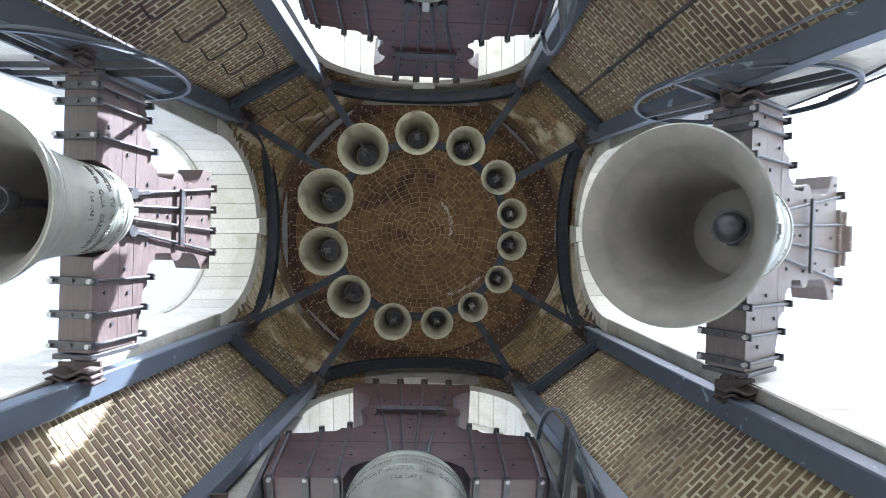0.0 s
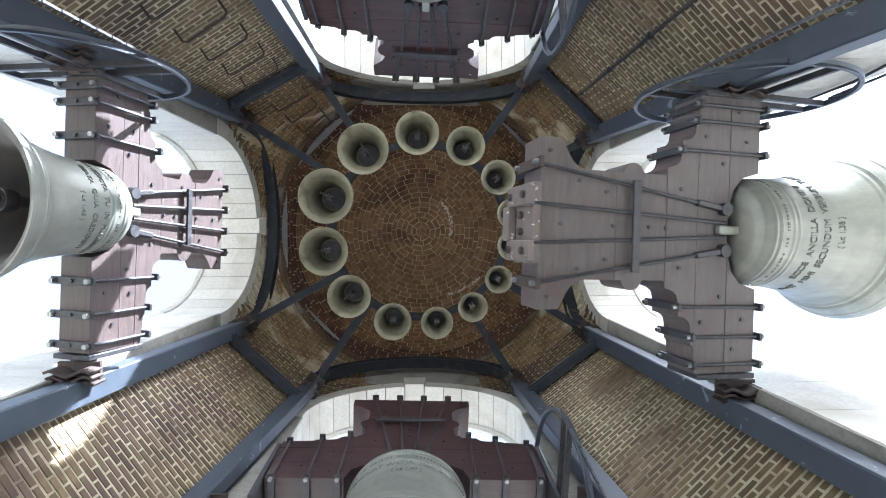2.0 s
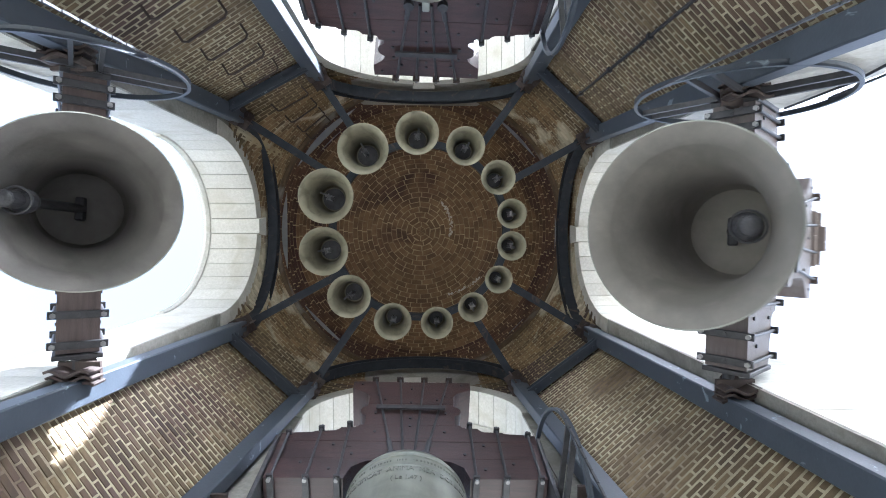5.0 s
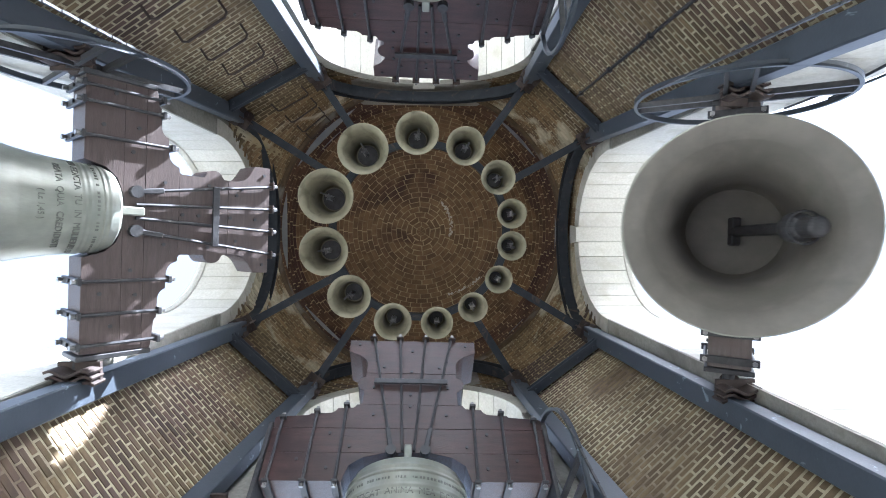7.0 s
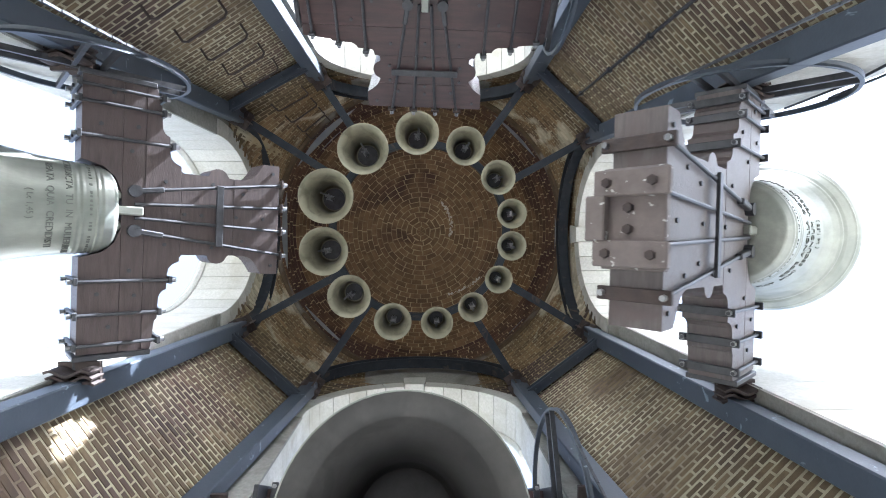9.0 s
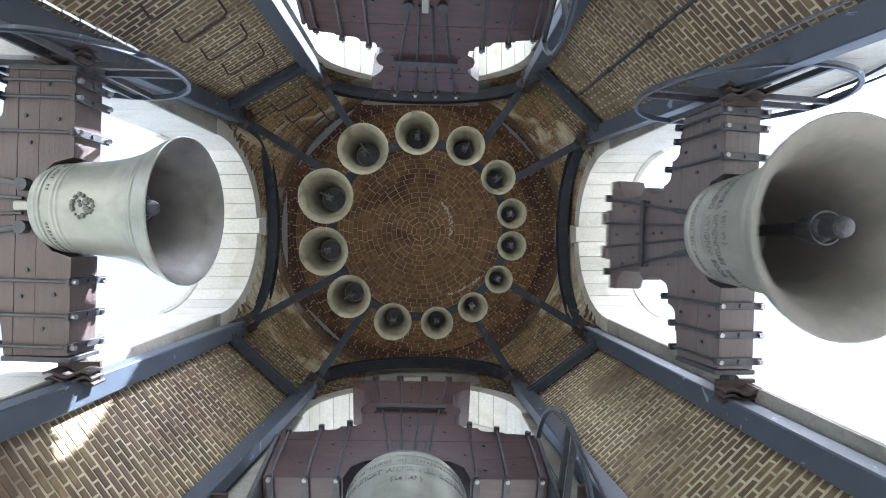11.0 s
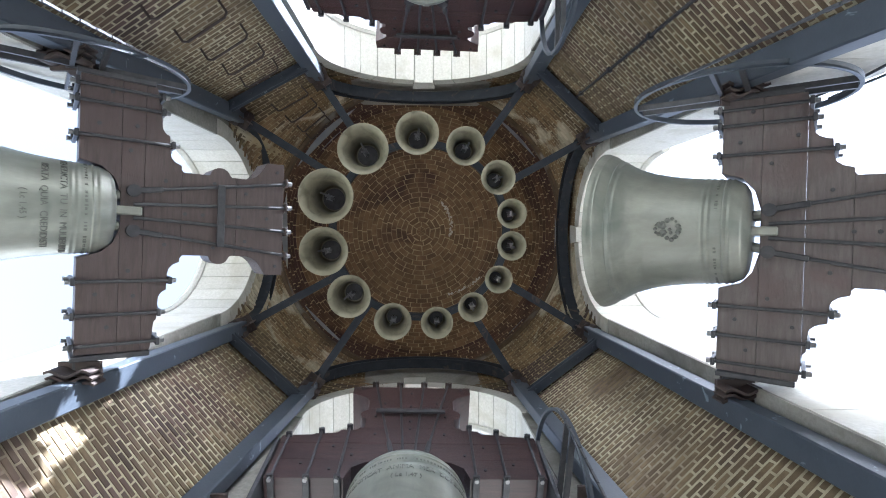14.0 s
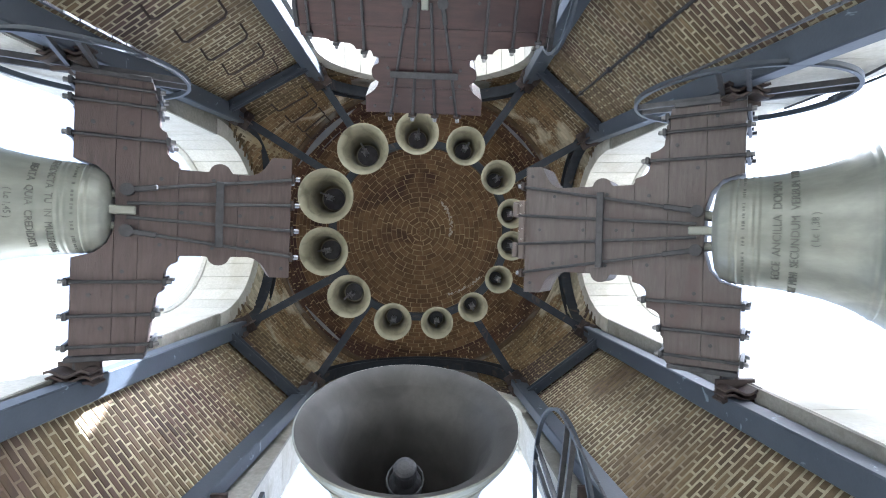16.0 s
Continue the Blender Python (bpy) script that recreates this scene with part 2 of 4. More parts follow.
# ---- floor, ground ----
bm = bmesh.new()
vs = [bm.verts.new((math.cos(a) * 3.6, math.sin(a) * 3.6, FLOOR_Z)) for a in [math.pi / 8 + k * math.pi / 4 for k in range(8)]]
bm.faces.new(vs)
bmesh.ops.extrude_face_region(bm, geom=bm.faces[:])
for v in list(bm.verts)[8:]:
    v.co.z -= 0.4
tagged(part("floor", bm, FLOOR), "worn stone floor of the bell chamber", "floor", kind="structure")
bm = bmesh.new()
bmesh.ops.create_grid(bm, x_segments=20, y_segments=20, size=3000)
tagged(part("ground", bm, GROUND, at=pose(0, 0, GROUND_Z)), "distant dry ground far below the tower", "ground", kind="structure")

bm = bmesh.new()
box(bm, -3.45, 3.45, -3.05, 3.05, GROUND_Z, FLOOR_Z - 0.4)
tagged(part("tower_shaft", bm, STONE_WALL), "plain granite shaft of the bell tower below the floor", "tower", kind="structure")

# ---- walls with the arched openings ----


def side_wall(side):
    o, a, d, c, w, spring, rise = SIDES[side]
    thick = THICKNESS[side]
    e0, e1 = side_ends(side)
    bm = bmesh.new()
    top = RING_Z + 0.3
    lo, hi = c - w - 0.004, c + w + 0.004

    def slab(points):
        inner = [bm.verts.new(side_point(side, s, 0, z)) for s, z in points]
        outer = [bm.verts.new(side_point(side, s, thick, z)) for s, z in points]
        bm.faces.new(inner), bm.faces.new(outer[::-1])
        n = len(points)
        for i in range(n):
            bm.faces.new((inner[i], outer[i], outer[(i + 1) % n], inner[(i + 1) % n]))
    slab([(e0 - 0.5, FLOOR_Z), (lo, FLOOR_Z), (lo, spring), (e0 - 0.5, spring)])
    slab([(hi, FLOOR_Z), (e1 + 0.5, FLOOR_Z), (e1 + 0.5, spring), (hi, spring)])
    slab([(lo, FLOOR_Z), (hi, FLOOR_Z), (hi, SILL_Z), (lo, SILL_Z)])
    extra = 0.22
    steps = 24
    xs = [c - (w + extra) * math.cos(math.pi * k / steps) for k in range(steps + 1)]
    for s0, s1 in zip(xs, xs[1:]):
        slab([(s0, arch_z(side, s0, extra)), (s1, arch_z(side, s1, extra)), (s1, top), (s0, top)])
    slab([(e0 - 0.5, spring), (xs[0], spring), (xs[0], top), (e0 - 0.5, top)])
    slab([(xs[-1], spring), (e1 + 0.5, spring), (e1 + 0.5, top), (xs[-1], top)])
    wall = part("wall_" + side, bm, STONE_WALL)
    tagged(wall, "pale granite wall with a tall round-arched belfry opening", "wall", kind="structure")
    # dressed stones: arch and jambs
    count = 15
    for k in range(count):
        t0, t1 = math.pi * k / count + 0.004, math.pi * (k + 1) / count - 0.004
        key = k == count // 2
        ex = 0.36 if key else 0.22
        proud = 0.05 if key else 0.012
        bm = bmesh.new()
        ring = []
        for t in (t0, (t0 + t1) / 2, t1):
            ring.append((c - w * math.cos(t), spring + rise * math.sin(t), c - (w + ex) * math.cos(t), spring + (rise + ex) * math.sin(t)))
        inn = [bm.verts.new(side_point(side, r[0], -proud, r[1])) for r in ring] + [bm.verts.new(side_point(side, r[2], -proud, r[3])) for r in ring[::-1]]
        out = [bm.verts.new(side_point(side, r[0], thick + 0.02, r[1])) for r in ring] + [bm.verts.new(side_point(side, r[2], thick + 0.02, r[3])) for r in ring[::-1]]
        faces = [bm.faces.new(inn), bm.faces.new(out[::-1])]
        for i in range(6):
            bm.faces.new((inn[i], out[i], out[(i + 1) % 6], inn[(i + 1) % 6]))
        part("voussoir", bm, STONE, wall)
    z = SILL_Z
    k = 0
    while z < spring - 0.05:
        z1 = min(z + (0.62 if k % 2 else 0.5), spring)
        if spring - z1 < 0.2:
            z1 = spring
        for sg in (-1, 1):
            bm = bmesh.new()
            s0, s1 = sorted((c + sg * w, c + sg * (w + (0.2 if k % 2 else 0.32))))
            inn = [bm.verts.new(side_point(side, s, 0.03, q)) for s, q in ((s0, z + 0.004), (s1, z + 0.004), (s1, z1 - 0.004), (s0, z1 - 0.004))]
            out = [bm.verts.new(side_point(side, s, thick + 0.02, q)) for s, q in ((s0, z + 0.004), (s1, z + 0.004), (s1, z1 - 0.004), (s0, z1 - 0.004))]
            bm.faces.new(inn), bm.faces.new(out[::-1])
            for i in range(4):
                bm.faces.new((inn[i], out[i], out[(i + 1) % 4], inn[(i + 1) % 4]))
            part("jamb_stone", bm, STONE, wall)
        z, k = z1, k + 1
    # outer moulding round the arch
    bm = bmesh.new()
    pts = [side_point(side, c - (w + 0.03) * math.cos(math.pi * k / 32), thick + 0.05, spring + (rise + 0.03) * math.sin(math.pi * k / 32)) for k in range(33)]
    tube(bm, pts, 0.07, 8)
    part("moulding", bm, STONE, wall)
    return wall


for s in SIDES:
    side_wall(s)


def corner_frame(corner, z):
    """Ends of a corner wall's face at height z, going the same way round."""
    p, q = CORNERS[corner]
    a, b = post_at(p, z), post_at(q, z)
    u = (b - a).normalized()
    n = Vector((u.y, -u.x, 0))
    if n.dot(a + b) < 0:
        n = -n
    return a + n * 0.10, b + n * 0.10, n


def corner_wall(corner):
    bm = bmesh.new()
    rows = []
    for z in [FLOOR_Z + k * (NODE_Z + 0.05 - FLOOR_Z) / 48 for k in range(49)]:
        a, b, n = corner_frame(corner, z)
        u = (b - a).normalized()
        rows.append([bm.verts.new(p) for p in (a - u * 0.15, b + u * 0.15, b + u * 0.15 + n * 0.6, a - u * 0.15 + n * 0.6)])
    for A, B in zip(rows, rows[1:]):
        for i in range(4):
            bm.faces.new((A[i], A[(i + 1) % 4], B[(i + 1) % 4], B[i]))
    bm.faces.new(rows[0]), bm.faces.new(rows[-1])
    wall = part("wall_" + corner, bm, MORTAR)
    return tagged(wall, "brown brick corner wall with thick pale mortar joints", "wall", kind="structure")


WALLS = {c: corner_wall(c) for c in CORNERS}

# ---- pendentives, cornice and dome ----


def octagon_r(theta):
    best = 99.0
    way = Vector((math.cos(theta), math.sin(theta), 0))
    for s, (o, a, d, *_) in SIDES.items():
        k = way.dot(o)
        if k > 1e-6:
            best = min(best, d / k)
    for c in CORNERS:
        a, b, n = corner_frame(c, NODE_Z)
        k = way.dot(n)
        if k > 1e-6:
            best = min(best, a.dot(n) / k)
    return best


def start_z(theta):
    """Where the curved brickwork over the walls begins."""
    r = octagon_r(theta)
    p = Vector((math.cos(theta), math.sin(theta), 0)) * r
    for s, (o, a, d, c, w, spring, rise) in SIDES.items():
        if abs(p.dot(o) - d) < 1e-3:
            k = (p.dot(a) - c) / (w + 0.22)
            if abs(k) < 1:
                return max(NODE_Z, spring + (rise + 0.22) * math.sqrt(1 - k * k))
    return NODE_Z


def vault(theta, z):
    z0 = min(start_z(theta), RING_Z - 0.05)
    k = min(1, max(0, (z - z0) / (RING_Z - z0)))
    k = math.sin(k * math.pi / 2) ** 1.2
    r = octagon_r(theta) * (1 - k) + RING_R * k
    return Vector((math.cos(theta) * r, math.sin(theta) * r, z)) + CENTRE * k


N = 320
verts, faces = [], []
for i in range(N):
    th = 2 * math.pi * i / N
    z0 = min(start_z(th), RING_Z - 0.05)
    for j in range(17):
        p = vault(th, z0 + (RING_Z - z0) * j / 16)
        verts.append(p)
for i in range(N):
    for j in range(16):
        k = (i + 1) % N
        faces.append((i * 17 + j, k * 17 + j, k * 17 + j + 1, i * 17 + j + 1))
pend = joined("pendentive_vault", verts, faces, MORTAR_DARK)
md = pend.modifiers.new("thick", "SOLIDIFY")
md.thickness, md.offset = 0.12, 1
tagged(pend, "brown brick pendentives curving up to the dome", "vault", kind="structure")

bm = bmesh.new()
lathe(bm, [(RING_R + 0.15, -0.13), (RING_R - 0.01, -0.13), (RING_R - 0.05, -0.09), (RING_R - 0.05, 0.03), (RING_R - 0.01, 0.07), (RING_R + 0.15, 0.09), (RING_R + 0.15, -0.13)], 96)
tagged(part("cornice", bm, CORNICE, at=Matrix.Translation(CENTRE + Vector((0, 0, RING_Z))), smooth=True), "sooty brown brick ring under the dome, grey in places", "cornice", kind="structure")

DOME_H = 2.3


def dome_point(theta, k, lift=0.0):
    """k from 0 at the rim to 1 at the crown."""
    a = k * math.pi / 2
    r, h = (RING_R - lift) * math.cos(a), (DOME_H - lift) * math.sin(a)
    return CENTRE + Vector((r * math.cos(theta), r * math.sin(theta), RING_Z + h))


bm = bmesh.new()
prof = [(RING_R * math.cos(a), DOME_H * math.sin(a)) for a in [math.pi / 2 * k / 24 for k in range(24)]] + [(0, DOME_H)]
prof += [(0, DOME_H + 0.25)] + [((RING_R + 0.3) * math.cos(a), (DOME_H + 0.25) * math.sin(a)) for a in [math.pi / 2 * k / 16 for k in range(15, -1, -1)]]
lathe(bm, prof, 96)
dome = part("ceiling", bm, DOME_JOINT, at=Matrix.Translation(CENTRE + Vector((0, 0, RING_Z))), smooth=True)
tagged(dome, "domed brick ceiling with concentric rings of reddish tiles", "dome", kind="structure")
bm = bmesh.new()
lathe(bm, [(RING_R + 0.12, 0.1), (4.0, 0.1), (4.0, 0.4), (RING_R + 0.12, 0.5)], 8)
tagged(part("roof", bm, LEAD, at=Matrix.Translation((0, 0, RING_Z + 0.2)) @ pose(0, 0, 0, 0, 0, 22.5)), "lead flashing round the foot of the dome", "roof", kind="structure")

# ---- steel frame ----
frame_ob = thing("steel_frame", "blue-grey painted steel frame of posts, ties and arched beams", "steel frame", at=pose(0, 0, 0))


def channel(bm, a, b, wide, deep, up):
    """A rolled section: a web and two flanges."""
    m, ln = between(a, b, up)
    box(bm, -wide / 2, wide / 2, -deep / 2, -deep / 2 + 0.014, 0, ln, m)
    box(bm, -wide / 2, wide / 2, deep / 2 - 0.014, deep / 2, 0, ln, m)
    box(bm, -0.009, 0.009, -deep / 2, deep / 2, 0, ln, m)
    return bm


def box_post(name):
    a, b = post_at(name, FLOOR_Z), post_at(name, NODE_Z)
    side = name.split("_")[0]
    o, al, *_ = SIDES[side]
    bm = bmesh.new()
    bar(bm, a, b, 0.20, 0.16, o, 0.012)
    part("post", bm, STEEL, frame_ob, smooth=False)


for n in POSTS:
    box_post(n)
for side in SIDES:
    o, al, d, c, w, spring, rise = SIDES[side]
    ends = sorted((post_at(n, NODE_Z) for n in POSTS if n.startswith(side + "_")), key=lambda p: p.dot(al))
    mid, half = (ends[0].dot(al) + ends[1].dot(al)) / 2, (ends[1].dot(al) - ends[0].dot(al)) / 2
    crown = spring + rise + (0.80 if side == "south" else 0.38)
    pts = []
    for k in range(25):
        t = math.pi * k / 24
        pts.append(o * (d - 0.17) + al * (mid - half * math.cos(t)) + Vector((0, 0, NODE_Z + 0.05 + (crown - NODE_Z) * math.sin(t))))
    bm = bmesh.new()
    section = [(-0.08, -0.09), (0.08, -0.09), (0.08, -0.07), (0.01, -0.07), (0.01, 0.07), (0.08, 0.07), (0.08, 0.09), (-0.08, 0.09), (-0.08, 0.07), (-0.01, 0.07), (-0.01, -0.07), (-0.08, -0.07)]
    loops = []
    for i, p in enumerate(pts):
        along = (pts[min(i + 1, 24)] - pts[max(i - 1, 0)]).normalized()
        side_way = o.cross(along).normalized()
        loops.append([bm.verts.new(p + side_way * v - o * u) for u, v in section])
    for A, B in zip(loops, loops[1:]):
        for i in range(12):
            bm.faces.new((A[i], A[(i + 1) % 12], B[(i + 1) % 12], B[i]))
    bm.faces.new(loops[0]), bm.faces.new(loops[-1])
    part("arched_beam", bm, STEEL_DARK, frame_ob, "dark curved steel beam")
for c, (p, q) in CORNERS.items():
    a, b = post_at(p, NODE_Z - 0.5), post_at(q, NODE_Z - 0.5)
    bm = bmesh.new()
    channel(bm, a, b, 0.12, 0.10, (0, 0, 1))
    for q in (0.12, 0.32, 0.68, 0.88):
        p0 = a + (b - a) * q
        rod(bm, p0 + Vector((0, 0, -0.075)), p0 + Vector((0, 0, -0.05)), 0.02, 6)
    part("tie", bm, STEEL, frame_ob)
BELL_Z, BELL_R = 7.15, 1.30
CARILLON_C = Vector((-0.04, -0.04, 0))
for n in POSTS:
    a = post_at(n, NODE_Z + 0.02)
    way = (CARILLON_C - a.xy.to_3d())
    b = CARILLON_C - way.normalized() * (BELL_R + 0.02) + Vector((0, 0, BELL_Z + 0.12))
    bm = bmesh.new()
    channel(bm, a + Vector((0, 0, 0.08)), b, 0.11, 0.12, (0, 0, 1))
    part("strut", bm, STEEL_DARK, frame_ob, "dark steel strut")
    side = n.split("_")[0]
    o, al, *_ = SIDES[side]
    bm = bmesh.new()
    ang = math.degrees(math.atan2(way.y, way.x))
    m = Matrix.Translation(a) @ pose(0, 0, 0, 0, 0, ang)
    box(bm, -0.14, 0.18, -0.13, 0.13, 0.0, 0.018, m)
    box(bm, -0.12, 0.22, -0.012, 0.012, -0.22, 0.16, m)
    box(bm, -0.10, 0.05, -0.15, 0.15, -0.2, 0.0, m, 0.02)
    for i in (-1, 1):
        rod(bm, m @ Vector((0.1, 0.08 * i, -0.03)), m @ Vector((0.1, 0.08 * i, 0.0)), 0.018, 6)
        rod(bm, m @ Vector((-0.06, 0.1 * i, -0.03)), m @ Vector((-0.06, 0.1 * i, 0.0)), 0.018, 6)
    part("gusset", bm, RUST, frame_ob, "rusty bolted gusset plate")
bm = bmesh.new()
lathe(bm, [(BELL_R - 0.05, 0.06), (BELL_R + 0.05, 0.06), (BELL_R + 0.05, 0.2), (BELL_R - 0.05, 0.2), (BELL_R - 0.05, 0.06)], 72)
part("ring_beam", bm, STEEL_DARK, frame_ob, "dark steel ring that carries the small bells", at=Matrix.Translation(CARILLON_C + Vector((0, 0, BELL_Z))))

# ---- bells ----
PROFILE = [(1.0, 0.0), (0.985, 0.03), (0.93, 0.085), (0.85, 0.16), (0.775, 0.25), (0.71, 0.36), (0.665, 0.48), (0.635, 0.60), (0.615, 0.72), (0.60, 0.82), (0.585, 0.89), (0.54, 0.945), (0.45, 0.975), (0.25, 0.995), (0.0, 1.0)]


def bell_outer(r, h, k):
    """Radius of the bell's outside at the share k of its height."""
    for (r0, z0), (r1, z1) in zip(PROFILE, PROFILE[1:]):
        if z0 <= k <= z1:
            return r * (r0 + (r1 - r0) * (k - z0) / (z1 - z0))
    return 0


def bell_shells(r, h, bands=True):
    """Outside and inside of a bell, mouth at z = 0, opening down."""
    prof = []
    for i, (q, z) in enumerate(PROFILE):
        prof.append((q * r, z * h))
    if bands:
        rich = []
        for k in [i / 120 for i in range(121)]:
            q = bell_outer(r, h, k)
            for c, wd, hh in ((0.14, 0.008, 0.012), (0.17, 0.006, 0.008), (0.72, 0.006, 0.007), (0.755, 0.006, 0.007), (0.845, 0.008, 0.012), (0.88, 0.006, 0.008), (0.06, 0.006, 0.007)):
                if abs(k - c) < wd:
                    q += hh * r
            rich.append((q, k * h))
        prof = rich
    out = bmesh.new()
    th = 0.085 * r
    lathe(out, [(r * 0.985, -0.004 * h)] + prof, 64)
    inn = bmesh.new()
    ip = [(r * 0.985, -0.004 * h), (r * 0.94, 0.008 * h), (r * 0.87, 0.040 * h), (r * 0.805, 0.082 * h), (r * 0.795, 0.092 * h), (r * 0.745, 0.150 * h)] + [(max(0, q * r - th * (1.5 - z)), z * h - 0.03 * h) for q, z in PROFILE[4:-3]] + [(0.40 * r, 0.90 * h), (0, 0.915 * h)]
    lathe(inn, ip, 64)
    return out, inn


def clapper_mesh(r, h):
    bm = bmesh.new()
    rod(bm, (0, 0, 0), (0, 0, -0.68 * h), 0.035 * r / 0.65 + 0.006, 10)
    bmesh.ops.create_uvsphere(bm, u_segments=16, v_segments=10, radius=0.13 * r / 0.65 * 0.72, matrix=pose(0, 0, -0.70 * h) @ Matrix.Diagonal((1, 1, 1.25, 1)))
    rod(bm, (0, 0, -0.72 * h), (0, 0, -0.88 * h), 0.062 * r / 0.65, 20)
    bmesh.ops.create_uvsphere(bm, u_segments=16, v_segments=8, radius=0.0615 * r / 0.65, matrix=pose(0, 0, -0.88 * h) @ Matrix.Diagonal((1, 1, 0.55, 1)))
    tube(bm, [(0.15 * r * math.cos(a), 0.15 * r * math.sin(a), -0.77 * h) for a in [k * math.pi / 8 for k in range(16)]], 0.008, 6, closed=True)
    box(bm, -0.05 * r, 0.05 * r, -0.16 * r, 0.16 * r, -0.05 * h, 0.02 * h, bevel=0.01)
    return bm


# The ring of small bells: angle in degrees, radius of the mouth.
SMALL = [(-124.8, 0.375), (-91.4, 0.325), (-61.3, 0.295), (-33.9, 0.265), (-10.3, 0.232), (9.6, 0.228), (31.9, 0.218), (55.4, 0.232), (79.5, 0.25), (106.5, 0.285), (136.9, 0.325), (167.6, 0.36), (-160.0, 0.402)]


def small_bell(deg, r):
    r *= 0.9
    h = 2 * r * 0.98
    a = radians(deg)
    mouth = BELL_Z - h - 0.06
    at = CARILLON_C + Vector((math.cos(a) * BELL_R, math.sin(a) * BELL_R, BELL_Z))
    ob = thing("hanging_bell", "small pale bronze bell hung from the steel ring", "bell", "ring of small bells", Matrix.Translation(at) @ pose(0, 0, 0, 0, 0, deg))
    out, inn = bell_shells(r, h)
    part("shell", out, BRONZE_SMALL, ob, smooth=True, at=pose(0, 0, mouth - BELL_Z))
    part("inside", inn, BRONZE_SMALL, ob, smooth=True, at=pose(0, 0, mouth - BELL_Z))
    # A flat dark disc stands for the dark interior of the crown.
    bm = bmesh.new()
    bmesh.ops.create_cone(bm, cap_ends=True, segments=24, radius1=0.42 * r, radius2=0.42 * r, depth=0.02, matrix=pose(0, 0, mouth - BELL_Z + h * 0.87))
    part("dark_disc", bm, IRON, ob, "dark disc that stands for the dark crown interior")
    bm = bmesh.new()
    q = mouth - BELL_Z
    rod(bm, (0, 0, q + h * 0.9), (0.02, 0, q + h * 0.5), 0.016)
    rod(bm, (0.0, 0.02, q + h * 0.66), (0.45 * r, 0.02, q + h * 0.52), 0.013)
    rod(bm, (0.02, -0.035, q + h * 0.5), (0.02, 0.035, q + h * 0.5), 0.03, 10)
    for s in (-1, 1):
        box(bm, -0.03, 0.05, 0.03 * s - 0.007, 0.03 * s + 0.007, q + h * 0.47, q + h * 0.56)
    for k in range(5):
        a = k * 2 * math.pi / 5
        rod(bm, (0.02, 0, q + h * 0.47), (0.02 + 0.045 * math.cos(a), 0.045 * math.sin(a), q + h * 0.40), 0.009, 6)
    part("hammer", bm, NUT, ob, "grey metal striking hammer")
    bm = bmesh.new()
    box(bm, -0.05, 0.05, -0.09, 0.09, -0.08, 0.06, bevel=0.01)
    part("hanger", bm, STEEL_DARK, ob)
    return ob


for deg, r in SMALL:
    small_bell(deg, r)

# ---- swinging bells ----


def headstock_table(d):
    """Rows of height over the axle and half width of the wooden headstock: stepped arms, a waist, a rounded bulge and a flared end."""
    (v1, h1), (v2, h2), (v3, h3) = d["straps"]
    a1, a2, end = h1 - 0.05, h2 - 0.04, max(d["ends"])
    step, n, wc, we, fl = d["step"], d["neck"], d["bar"][0], d["top"], d["flare"]
    hollow = v2 - v1
    rows = [(d["low"], end - 0.01), (a2 - 0.05, end), (a2 - 0.04, end - 0.03), (a2 - 0.02, v2 + 0.08), (a2, v2 + 0.06), (a2 + 0.004, v2 - 0.05), (a2 + (a1 - a2) * 0.1, v1 + hollow * 0.55),
            (a2 + (a1 - a2) * 0.35, v1 + hollow * 0.42), (a2 + (a1 - a2) * 0.7, v1 + hollow * 0.34), (a1, v1 + hollow * 0.31), (a1 + 0.004, v1 - 0.045)]
    rows += [(a1 + (step - a1) * k, v1 - 0.045 - (v1 - 0.045 - n - 0.05) * q) for k, q in ((0.15, 0.45), (0.45, 0.75), (0.96, 0.95))] if step - a1 > 0.03 else []
    rows += [(step, n + 0.045), (step + 0.004, n)]
    rows += [(wc + 0.085 * math.sin(a), n + 0.075 * math.cos(a)) for a in [math.pi * (k / 10 - 0.5) for k in range(11)]]
    rows += [(we - 0.34, n), (we - 0.28, n + (fl - n) * 0.12), (we - 0.23, n + (fl - n) * 0.38), (we - 0.19, n + (fl - n) * 0.75), (we - 0.165, fl), (we, fl + 0.005)]
    return rows


def yoke_half(z, table):
    for (z0, w0), (z1, w1) in zip(table, table[1:]):
        if z0 <= z <= z1:
            return w0 + (w1 - w0) * (z - z0) / max(z1 - z0, 1e-6)
    return table[0][1] if z < table[0][0] else table[-1][1]


def shared(name, me, parent, at):
    ob = new(name, me)
    ob.parent = parent
    ob.matrix_basis = at
    return ob


def hex_mesh(name, r, depth, mat, sides=6):
    bm = bmesh.new()
    bmesh.ops.create_cone(bm, cap_ends=True, segments=sides, radius1=r, radius2=r * 0.9, depth=depth)
    return mesh_of(bm, name, mat)


NUT_MESH, NUT_DARK_MESH, BOLT_MESH = hex_mesh("nut", 0.021, 0.035, NUT), hex_mesh("nut", 0.03, 0.03, RUST), hex_mesh("bolt_head", 0.016, 0.016, IRON, 8)


